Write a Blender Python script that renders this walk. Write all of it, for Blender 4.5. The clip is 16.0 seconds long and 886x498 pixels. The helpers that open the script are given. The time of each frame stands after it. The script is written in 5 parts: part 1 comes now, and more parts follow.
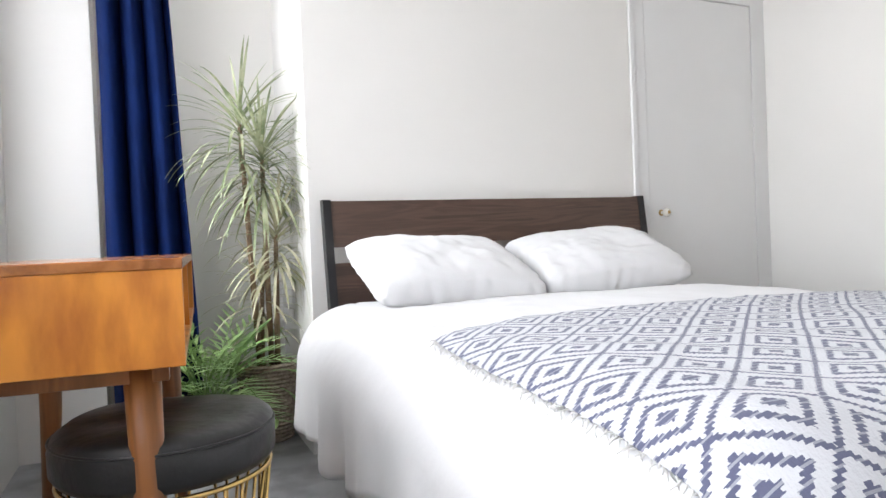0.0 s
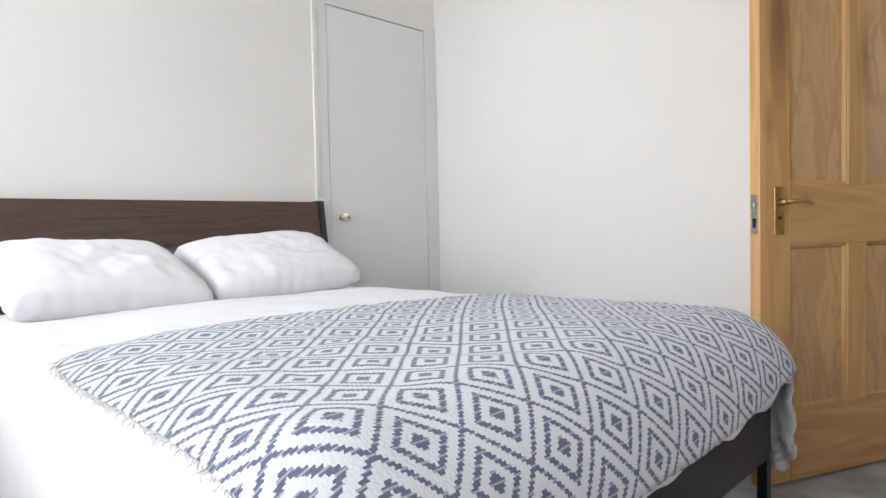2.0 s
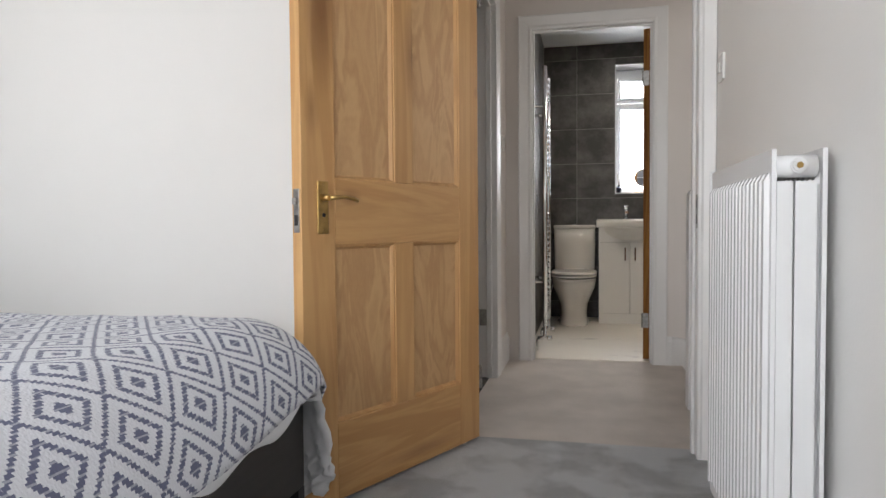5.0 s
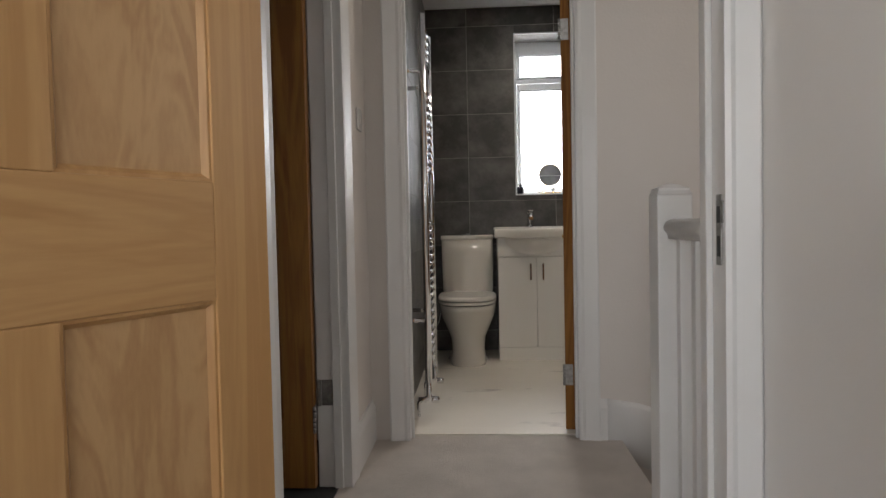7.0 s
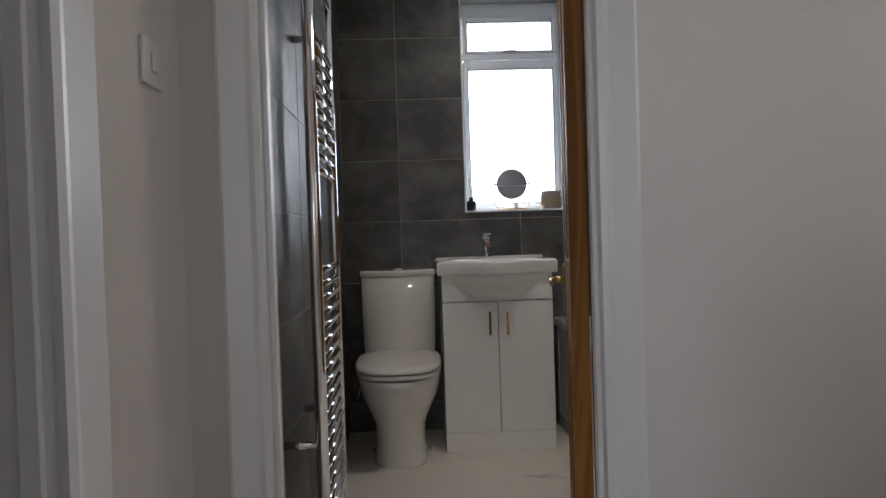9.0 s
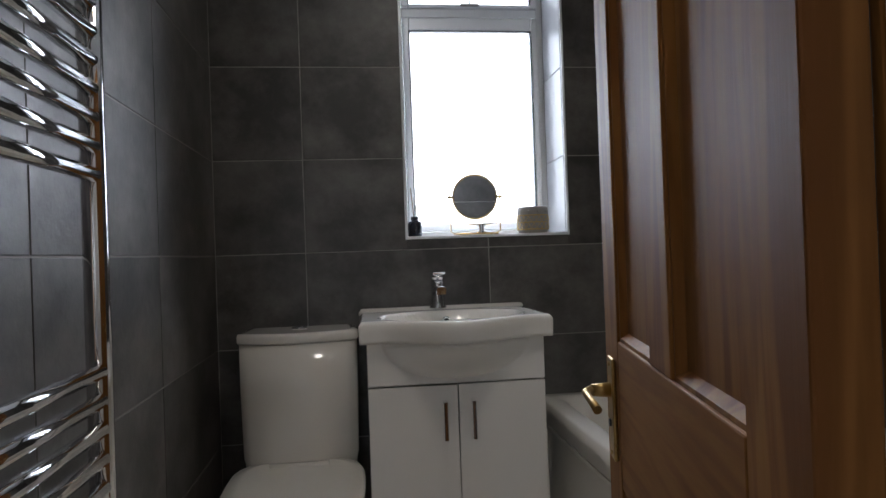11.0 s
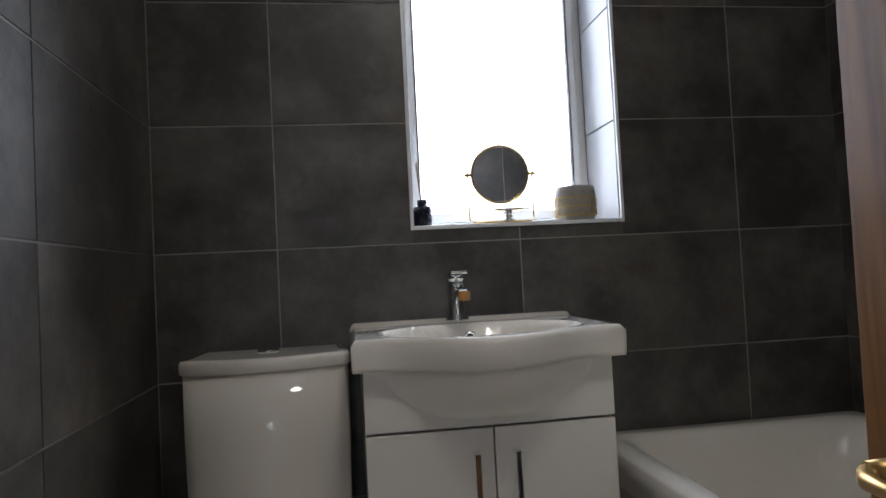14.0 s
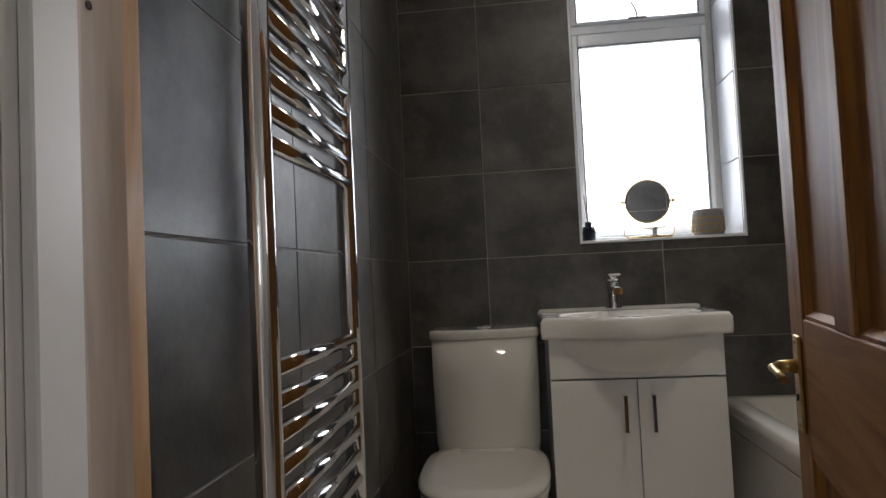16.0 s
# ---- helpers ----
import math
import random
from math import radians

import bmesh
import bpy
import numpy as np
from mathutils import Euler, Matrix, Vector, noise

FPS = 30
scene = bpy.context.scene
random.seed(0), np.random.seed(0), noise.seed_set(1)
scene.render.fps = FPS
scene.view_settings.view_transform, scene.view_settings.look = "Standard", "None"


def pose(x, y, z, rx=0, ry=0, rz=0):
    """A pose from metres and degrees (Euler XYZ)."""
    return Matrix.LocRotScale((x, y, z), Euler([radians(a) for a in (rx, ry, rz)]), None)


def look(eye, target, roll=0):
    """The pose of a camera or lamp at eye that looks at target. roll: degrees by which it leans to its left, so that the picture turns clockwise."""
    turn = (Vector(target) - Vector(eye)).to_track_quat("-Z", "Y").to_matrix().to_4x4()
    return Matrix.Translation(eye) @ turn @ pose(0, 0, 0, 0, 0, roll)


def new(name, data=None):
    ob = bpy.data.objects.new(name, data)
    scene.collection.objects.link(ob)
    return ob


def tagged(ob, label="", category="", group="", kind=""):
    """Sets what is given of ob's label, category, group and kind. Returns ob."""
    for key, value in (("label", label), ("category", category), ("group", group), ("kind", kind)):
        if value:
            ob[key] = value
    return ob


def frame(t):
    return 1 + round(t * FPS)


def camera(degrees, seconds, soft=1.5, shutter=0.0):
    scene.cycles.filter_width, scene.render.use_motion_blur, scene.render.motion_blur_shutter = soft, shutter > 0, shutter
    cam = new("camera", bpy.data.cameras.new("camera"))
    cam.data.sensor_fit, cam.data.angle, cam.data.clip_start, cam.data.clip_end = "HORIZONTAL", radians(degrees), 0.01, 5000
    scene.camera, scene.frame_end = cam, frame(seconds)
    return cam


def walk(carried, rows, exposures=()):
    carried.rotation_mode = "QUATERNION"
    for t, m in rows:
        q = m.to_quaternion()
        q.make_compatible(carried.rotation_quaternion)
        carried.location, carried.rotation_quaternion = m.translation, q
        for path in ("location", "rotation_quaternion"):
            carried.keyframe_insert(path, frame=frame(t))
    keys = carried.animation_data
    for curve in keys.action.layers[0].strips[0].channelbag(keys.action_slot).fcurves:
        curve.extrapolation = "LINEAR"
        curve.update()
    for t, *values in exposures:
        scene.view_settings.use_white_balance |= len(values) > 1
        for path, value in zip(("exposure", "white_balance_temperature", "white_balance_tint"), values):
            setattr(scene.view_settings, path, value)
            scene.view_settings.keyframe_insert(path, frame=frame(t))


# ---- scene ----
cam = camera(67.2, 16.0)
PATH = [
    (0, (0.258, -0.4, 0.832), (1.047, 1.438, 0.804), -2.3),
    (0.5, (0.294, -0.453, 0.845), (1.258, 1.298, 0.8), -2.1),
    (1, (0.324, -0.488, 0.863), (1.468, 1.152, 0.8), -1.6),
    (1.5, (0.343, -0.522, 0.881), (1.662, 0.98, 0.804), -1.2),
    (2, (0.369, -0.54, 0.878), (1.831, 0.815, 0.803), -1.2),
    (2.5, (0.387, -0.571, 0.872), (1.978, 0.639, 0.797), -1.1),
    (3, (0.414, -0.6, 0.864), (2.108, 0.462, 0.79), -1.0),
    (3.5, (0.43, -0.626, 0.852), (2.211, 0.281, 0.783), -0.9),
    (4, (0.467, -0.645, 0.839), (2.322, 0.101, 0.772), -0.9),
    (4.5, (0.605, -0.642, 0.841), (2.521, -0.073, 0.77), -0.6),
    (7, (2.190, -0.609, 0.902), (4.185, -0.496, 0.832), -1.2),
    (7.5, (2.542, -0.595, 0.931), (4.541, -0.562, 0.861), -1.2),
    (8, (2.884, -0.589, 0.943), (4.883, -0.607, 0.883), -1.2),
    (8.5, (3.215, -0.600, 0.975), (5.214, -0.633, 0.920), -1.7),
    (9, (3.562, -0.618, 0.992), (5.561, -0.693, 0.952), -1.8),
    (9.5, (3.846, -0.644, 1.011), (5.840, -0.784, 0.977), -1.9),
    (10, (4.154, -0.680, 1.039), (6.144, -0.876, 1.017), -1.7),
    (12.5, (5.259, -0.720, 1.061), (7.234, -1.034, 1.113), -2.8),
    (13, (5.332, -0.711, 1.034), (7.301, -1.055, 1.095), -2.9),
    (13.5, (5.344, -0.705, 1.009), (7.317, -1.030, 1.071), -2.9),
    (14, (5.278, -0.700, 0.995), (7.256, -0.988, 1.065), -2.9),
    (14.5, (5.128, -0.702, 1.008), (7.119, -0.885, 1.067), -2.9),
    (15, (4.955, -0.695, 1.004), (6.953, -0.759, 1.075), -2.8),
    (15.5, (4.755, -0.680, 0.993), (6.753, -0.641, 1.075), -2.8),
    (16, (4.555, -0.647, 1.007), (6.541, -0.422, 1.095), -2.7),
]
walk(cam, [(t, look(eye, target, roll)) for t, eye, target, roll in PATH],
     exposures=[(0.0, -0.13, 6250, 10), (2.5, -0.20, 6250, 10), (3.5, -0.20, 6300, 10), (4.7, -0.20, 6250, 10), (7.0, -0.56, 6400, 10), (8.0, -0.62, 6150, 10), (9.0, -0.78, 5850, 10), (10.2, -1.05, 5750, 10), (12.5, -0.90, 5900, 10), (14.0, -0.86, 5800, 10), (15.5, -0.92, 5750, 10), (16.0, -0.95, 6200, 10)])

# ---- light ----
world = bpy.data.worlds.new("world")
scene.world = world
world.use_nodes = True
sky = world.node_tree.nodes.new("ShaderNodeTexSky")
sky.sky_type, sky.sun_disc = "NISHITA", False
sky.sun_elevation, sky.sun_rotation = radians(40), radians(-80)
bg = world.node_tree.nodes["Background"]
world.node_tree.links.new(sky.outputs[0], bg.inputs["Color"])
bg.inputs["Strength"].default_value = 0.12


def area(name, m, w, h, watts, colour=(1, 1, 1)):
    data = bpy.data.lights.new(name, "AREA")
    data.shape, data.size, data.size_y, data.energy, data.color = "RECTANGLE", w, h, watts, colour
    ob = new(name, data)
    ob.matrix_world = m
    return ob


# daylight standing in the window openings
area("daylight_bedroom", look((-0.50, 1.0, 1.60), (3, 1.15, 1.55)), 3.2, 1.5, 67, (1.0, 0.99, 0.985))
# daylight of the stairwell window
area("daylight_stairs", look((4.2, -2.86, 1.75), (4.2, 0, 1.2)), 0.9, 0.9, 9.8, (1.0, 0.89, 0.78))
area("daylight_bathroom", look((7.78, -1.33, 2.20), (6.78, -1.06, 1.84)), 1.3, 2.4, 220, (0.97, 0.98, 1.0))
# the flush lamp on the bathroom ceiling
lamp = bpy.data.lights.new("bathroom_ceiling_lamp", "AREA")
lamp.shape, lamp.size, lamp.energy, lamp.color = "DISK", 0.26, 9.5, (1.0, 0.88, 0.72)
new("bathroom_ceiling_lamp", lamp).matrix_world = pose(5.72, -1.02, 2.352)


# ---- materials ----
def mat(name, colour, rough=0.5, metal=0.0, vary=0.08, scale=6.0, bump=0.0, bump_scale=60.0, stretch=(1, 1, 1), second=None, detail=4, coat=0.0, sheen=0.0, blend=(0.35, 0.65), scatter=False, patches=0.0):
    m = bpy.data.materials.new(name)
    m.use_nodes = True
    nt = m.node_tree
    b = nt.nodes["Principled BSDF"]
    b.inputs["Roughness"].default_value, b.inputs["Metallic"].default_value = rough, metal
    b.inputs["Coat Weight"].default_value, b.inputs["Sheen Weight"].default_value = coat, sheen
    tc = nt.nodes.new("ShaderNodeTexCoord")
    mp = nt.nodes.new("ShaderNodeMapping")
    mp.inputs["Scale"].default_value = stretch
    nt.links.new(tc.outputs["Object"], mp.inputs[0])
    if scatter:
        info = nt.nodes.new("ShaderNodeObjectInfo")
        far = nt.nodes.new("ShaderNodeMath")
        far.operation, far.inputs[1].default_value = "MULTIPLY", 40.0
        nt.links.new(info.outputs["Random"], far.inputs[0])
        nt.links.new(far.outputs[0], mp.inputs["Location"])
    nz = nt.nodes.new("ShaderNodeTexNoise")
    nz.inputs["Scale"].default_value, nz.inputs["Detail"].default_value = scale, detail
    nt.links.new(mp.outputs[0], nz.inputs["Vector"])
    ramp = nt.nodes.new("ShaderNodeValToRGB")
    other = second or tuple(c * (1 - vary) for c in colour)
    ramp.color_ramp.elements[0].position, ramp.color_ramp.elements[0].color = blend[0], (*other, 1)
    ramp.color_ramp.elements[1].position, ramp.color_ramp.elements[1].color = blend[1], (*colour, 1)
    nt.links.new(nz.outputs["Fac"], ramp.inputs[0])
    nt.links.new(ramp.outputs[0], b.inputs["Base Color"])
    if patches:
        big = nt.nodes.new("ShaderNodeTexNoise")
        big.inputs["Scale"].default_value, big.inputs["Detail"].default_value = 1.7, 5
        nt.links.new(mp.outputs[0], big.inputs["Vector"])
        span = nt.nodes.new("ShaderNodeMapRange")
        span.inputs["From Min"].default_value, span.inputs["From Max"].default_value = 0.35, 0.65
        span.inputs["To Min"].default_value, span.inputs["To Max"].default_value = 1 - patches, 1 + patches
        nt.links.new(big.outputs["Fac"], span.inputs["Value"])
        tone = nt.nodes.new("ShaderNodeVectorMath")
        tone.operation = "SCALE"
        nt.links.new(ramp.outputs[0], tone.inputs[0])
        nt.links.new(span.outputs[0], tone.inputs["Scale"])
        nt.links.new(tone.outputs[0], b.inputs["Base Color"])
    if bump:
        n2 = nt.nodes.new("ShaderNodeTexNoise")
        n2.inputs["Scale"].default_value, n2.inputs["Detail"].default_value = bump_scale, 5
        nt.links.new(mp.outputs[0], n2.inputs["Vector"])
        bp = nt.nodes.new("ShaderNodeBump")
        bp.inputs["Strength"].default_value, bp.inputs["Distance"].default_value = bump, 0.01
        nt.links.new(n2.outputs["Fac"], bp.inputs["Height"])
        nt.links.new(bp.outputs[0], b.inputs["Normal"])
    return m


def grain(name, light, dark, axis, rough=0.45, rings=9.0, fine=0.35, knots=True, coat=0.0, gloss=0.5, stains=(), along=0.09, bands=30.0):
    """Wood with its grain along one axis of the object: broad figure, fine pores and knots."""
    m = bpy.data.materials.new(name)
    m.use_nodes = True
    nt = m.node_tree
    L = nt.links.new
    b = nt.nodes["Principled BSDF"]
    b.inputs["Roughness"].default_value, b.inputs["Coat Weight"].default_value, b.inputs["Specular IOR Level"].default_value = rough, coat, gloss
    tc = nt.nodes.new("ShaderNodeTexCoord")
    info = nt.nodes.new("ShaderNodeObjectInfo")
    shift = nt.nodes.new("ShaderNodeVectorMath")
    shift.operation = "MULTIPLY_ADD"
    shift.inputs[1].default_value = (1, 1, 1)
    comb = nt.nodes.new("ShaderNodeCombineXYZ")
    mul = nt.nodes.new("ShaderNodeMath")
    mul.operation, mul.inputs[1].default_value = "MULTIPLY", 7.0
    L(info.outputs["Random"], mul.inputs[0])
    for k in range(3):
        L(mul.outputs[0], comb.inputs[k])
    L(tc.outputs["Object"], shift.inputs[0])
    L(comb.outputs[0], shift.inputs[2])
    mp = nt.nodes.new("ShaderNodeMapping")
    s = [1.0, 1.0, 1.0]
    s[axis] = along
    mp.inputs["Scale"].default_value = s
    L(shift.outputs[0], mp.inputs[0])
    n1 = nt.nodes.new("ShaderNodeTexNoise")
    n1.inputs["Scale"].default_value, n1.inputs["Detail"].default_value, n1.inputs["Distortion"].default_value = rings, 3, 1.2
    n2 = nt.nodes.new("ShaderNodeTexNoise")
    n2.inputs["Scale"].default_value, n2.inputs["Detail"].default_value = 160, 3
    L(mp.outputs[0], n1.inputs["Vector"])
    L(mp.outputs[0], n2.inputs["Vector"])
    wv = nt.nodes.new("ShaderNodeMath")
    wv.operation, wv.inputs[1].default_value = "MULTIPLY", bands
    L(n1.outputs["Fac"], wv.inputs[0])
    sn = nt.nodes.new("ShaderNodeMath")
    sn.operation = "SINE"
    L(wv.outputs[0], sn.inputs[0])
    add = nt.nodes.new("ShaderNodeMath")
    add.operation, add.inputs[1].default_value = "MULTIPLY_ADD", 0.16
    L(sn.outputs[0], add.inputs[0])
    L(n1.outputs["Fac"], add.inputs[2])
    mixf = nt.nodes.new("ShaderNodeMath")
    mixf.operation, mixf.inputs[1].default_value = "MULTIPLY_ADD", fine
    L(n2.outputs["Fac"], mixf.inputs[0])
    L(add.outputs[0], mixf.inputs[2])
    ramp = nt.nodes.new("ShaderNodeValToRGB")
    ramp.color_ramp.elements[0].position, ramp.color_ramp.elements[0].color = 0.42, (*dark, 1)
    ramp.color_ramp.elements[1].position, ramp.color_ramp.elements[1].color = 0.9, (*light, 1)
    L(mixf.outputs[0], ramp.inputs[0])
    out = ramp.outputs[0]
    if knots:
        vo = nt.nodes.new("ShaderNodeTexVoronoi")
        vo.inputs["Scale"].default_value = 3.4
        m2 = nt.nodes.new("ShaderNodeMapping")
        s2 = [1.0, 1.0, 1.0]
        s2[axis] = 0.6
        m2.inputs["Scale"].default_value = s2
        L(shift.outputs[0], m2.inputs[0])
        L(m2.outputs[0], vo.inputs["Vector"])
        kr = nt.nodes.new("ShaderNodeMapRange")
        kr.inputs["From Min"].default_value, kr.inputs["From Max"].default_value = 0.03, 0.075
        kr.inputs["To Min"].default_value, kr.inputs["To Max"].default_value = 0.7, 0.0
        L(vo.outputs["Distance"], kr.inputs["Value"])
        mx = nt.nodes.new("ShaderNodeMix")
        mx.data_type = "RGBA"
        mx.inputs["B"].default_value = (dark[0] * 0.45, dark[1] * 0.35, dark[2] * 0.3, 1)
        L(kr.outputs[0], mx.inputs["Factor"])
        L(out, mx.inputs["A"])
        out = mx.outputs["Result"]
    for cx, cz, rx, rz, depth in stains:
        # old varnish or water marks with a soft ragged edge
        m3 = nt.nodes.new("ShaderNodeMapping")
        m3.inputs["Location"].default_value, m3.inputs["Scale"].default_value = (-cx / rx, 0, -cz / rz), (1 / rx, 0, 1 / rz)
        L(tc.outputs["Object"], m3.inputs[0])
        ln = nt.nodes.new("ShaderNodeVectorMath")
        ln.operation = "LENGTH"
        L(m3.outputs[0], ln.inputs[0])
        rag = nt.nodes.new("ShaderNodeMath")
        rag.operation, rag.inputs[1].default_value = "MULTIPLY_ADD", 0.9
        L(n1.outputs["Fac"], rag.inputs[0])
        L(ln.outputs["Value"], rag.inputs[2])
        mr = nt.nodes.new("ShaderNodeMapRange")
        mr.inputs["From Min"].default_value, mr.inputs["From Max"].default_value = 0.5, 1.45
        mr.inputs["To Min"].default_value, mr.inputs["To Max"].default_value = depth, 0.0
        L(rag.outputs[0], mr.inputs["Value"])
        sm = nt.nodes.new("ShaderNodeMix")
        sm.data_type = "RGBA"
        sm.inputs["B"].default_value = (dark[0] * 0.42, dark[1] * 0.33, dark[2] * 0.28, 1)
        L(mr.outputs[0], sm.inputs["Factor"])
        L(out, sm.inputs["A"])
        out = sm.outputs["Result"]
    L(out, b.inputs["Base Color"])
    bp = nt.nodes.new("ShaderNodeBump")
    bp.inputs["Strength"].default_value, bp.inputs["Distance"].default_value = 0.08, 0.004
    L(n2.outputs["Fac"], bp.inputs["Height"])
    L(bp.outputs[0], b.inputs["Normal"])
    return m


def glass(name, rough):
    m = bpy.data.materials.new(name)
    m.use_nodes = True
    b = m.node_tree.nodes["Principled BSDF"]
    b.inputs["Transmission Weight"].default_value, b.inputs["Roughness"].default_value, b.inputs["IOR"].default_value = 1.0, rough, 1.1
    return m


def diamond_weave(name):
    """Off-white cotton with navy dashed diamonds, one inside another; sheet coordinates in metres."""
    m = bpy.data.materials.new(name)
    m.use_nodes = True
    nt = m.node_tree
    L = nt.links.new

    def math_node(op, a, b=None, c=None):
        n = nt.nodes.new("ShaderNodeMath")
        n.operation = op
        for k, v in enumerate((a, b, c)):
            if v is None:
                continue
            if isinstance(v, (int, float)):
                n.inputs[k].default_value = v
            else:
                L(v, n.inputs[k])
        return n.outputs[0]

    b = nt.nodes["Principled BSDF"]
    b.inputs["Roughness"].default_value, b.inputs["Sheen Weight"].default_value = 0.95, 0.15
    uv = nt.nodes.new("ShaderNodeUVMap")
    nz = nt.nodes.new("ShaderNodeTexNoise")
    nz.inputs["Scale"].default_value, nz.inputs["Detail"].default_value = 220, 2
    L(uv.outputs[0], nz.inputs["Vector"])
    sep = nt.nodes.new("ShaderNodeSeparateXYZ")
    L(uv.outputs[0], sep.inputs[0])
    # the weft steps the slanting lines into dashes
    steps = math_node("SNAP", sep.outputs[1], 0.0044)
    jit = math_node("MULTIPLY_ADD", math_node("SUBTRACT", nz.outputs["Fac"], 0.5), 0.008, sep.outputs[0])
    a = math_node("DIVIDE", jit, WEAVE[0])
    c = math_node("DIVIDE", steps, WEAVE[1])
    p = math_node("ABSOLUTE", math_node("SUBTRACT", math_node("FRACT", math_node("ADD", a, c)), 0.5))
    q = math_node("ABSOLUTE", math_node("SUBTRACT", math_node("FRACT", math_node("SUBTRACT", a, c)), 0.5))
    d = math_node("MULTIPLY", math_node("MAXIMUM", p, q), 2.0)

    def band(lo, hi):
        return math_node("MULTIPLY", math_node("GREATER_THAN", d, lo), math_node("LESS_THAN", d, hi))

    dark = math_node("MAXIMUM", math_node("MAXIMUM", band(-1, 0.21), band(0.46, 0.64)), band(0.93, 1.1))
    dash = math_node("GREATER_THAN", math_node("FRACT", math_node("DIVIDE", sep.outputs[1], 0.0104)), 0.22)
    dark = math_node("MULTIPLY", dark, math_node("MULTIPLY_ADD", dash, 0.4, 0.55))
    mx = nt.nodes.new("ShaderNodeMix")
    mx.data_type = "RGBA"
    mx.inputs["A"].default_value, mx.inputs["B"].default_value = (0.61, 0.62, 0.65, 1), (0.080, 0.088, 0.165, 1)
    L(dark, mx.inputs["Factor"])
    L(mx.outputs["Result"], b.inputs["Base Color"])
    bp = nt.nodes.new("ShaderNodeBump")
    bp.inputs["Strength"].default_value, bp.inputs["Distance"].default_value = 0.5, 0.004
    L(nz.outputs["Fac"], bp.inputs["Height"])
    L(bp.outputs[0], b.inputs["Normal"])
    return m


WEAVE = (0.148, 0.122)
M_WALL = mat("wall_paint", (0.83, 0.815, 0.79), 0.6, vary=0.03, scale=1.6, bump=0.05, bump_scale=140)
M_HALL = mat("hall_paint", (0.72, 0.675, 0.635), 0.55, vary=0.05, scale=1.3, bump=0.08, bump_scale=90)
M_CEIL = mat("ceiling_paint", (0.82, 0.82, 0.81), 0.8, vary=0.03, scale=2, bump=0.05)
M_GLOSS = mat("gloss_paint", (0.77, 0.76, 0.745), 0.34, vary=0.04, scale=2.5, bump=0.05, bump_scale=30)
M_CUPBOARD = mat("cupboard_paint", (0.80, 0.80, 0.80), 0.35, vary=0.03, scale=2, bump=0.04, bump_scale=50)
M_PINE_V = grain("pine_upright", (0.62, 0.365, 0.150), (0.52, 0.285, 0.105), 2, stains=((0.80, 1.50, 0.075, 0.27, 0.9), (0.40, 1.42, 0.045, 0.19, 0.75), (0.845, 1.18, 0.03, 0.10, 0.5)))
M_PINE_H = grain("pine_across", (0.62, 0.365, 0.150), (0.52, 0.285, 0.105), 0, stains=((0.69, 0.93, 0.05, 0.03, 0.5), (0.35, 0.06, 0.25, 0.03, 0.45)))
M_PINE_P = grain("pine_panel", (0.62, 0.385, 0.180), (0.50, 0.285, 0.122), 2, rings=8, along=0.3, bands=36.0)
M_BARE = grain("bare_pine", (0.66, 0.44, 0.26), (0.52, 0.31, 0.16), 2, knots=False)
M_PRIMED = grain("primed_pine", (0.56, 0.475, 0.41), (0.45, 0.365, 0.305), 2, rough=0.6, knots=False)
M_OLD_V = grain("old_pine_upright", (0.36, 0.165, 0.034), (0.20, 0.080, 0.016), 2)
M_OLD_H = grain("old_pine_across", (0.36, 0.165, 0.034), (0.20, 0.080, 0.016), 0)
M_VARN_V = grain("varnished_pine_upright", (0.29, 0.130, 0.031), (0.17, 0.066, 0.015), 2, rough=0.62, gloss=0.15)
M_VARN_H = grain("varnished_pine_across", (0.29, 0.130, 0.031), (0.17, 0.066, 0.015), 0, rough=0.62, gloss=0.15)
M_DESK = mat("desk_wood", (0.78, 0.300, 0.042), 0.3, scale=11, second=(0.43, 0.128, 0.017), detail=8, blend=(0.36, 0.62), stretch=(1.3, 1.3, 0.42), patches=0.20, coat=0.25)
M_DESK_T = grain("desk_top_wood", (0.42, 0.155, 0.040), (0.26, 0.088, 0.022), 1, rough=0.25, knots=False, coat=0.3)
M_DESK_L = grain("desk_leg_wood", (0.30, 0.115, 0.035), (0.16, 0.06, 0.018), 2, rough=0.35, knots=False)
M_BROWN = grain("brown_foil", (0.105, 0.062, 0.045), (0.055, 0.032, 0.024), 0, rough=0.45, rings=16, knots=False)
M_RAIL = mat("dark_foil", (0.028, 0.024, 0.022), 0.45, vary=0.2, scale=20, stretch=(0.2, 4, 4))
M_BLACK = mat("black_steel", (0.012, 0.012, 0.014), 0.4, vary=0.2)
M_BRASS = mat("brass", (0.55, 0.37, 0.14), 0.36, 1.0, vary=0.3, scale=40)
M_GOLD = mat("gold_wire", (0.80, 0.56, 0.22), 0.25, 1.0, vary=0.2, scale=30)
M_STEEL = mat("worn_steel", (0.42, 0.41, 0.39), 0.4, 1.0, vary=0.3, scale=60)
M_CHROME = mat("chrome", (0.86, 0.87, 0.88), 0.06, 1.0, vary=0.02)
M_CERAMIC = mat("ceramic", (0.87, 0.83, 0.76), 0.08, vary=0.02, scale=3, coat=0.4)
M_ACRYLIC = mat("bath_acrylic", (0.88, 0.845, 0.78), 0.15, vary=0.02, scale=3)
M_UNIT = mat("unit_white", (0.86, 0.83, 0.775), 0.18, vary=0.02, scale=3)
M_SEAT = mat("seat_plastic", (0.88, 0.845, 0.78), 0.16, vary=0.02)
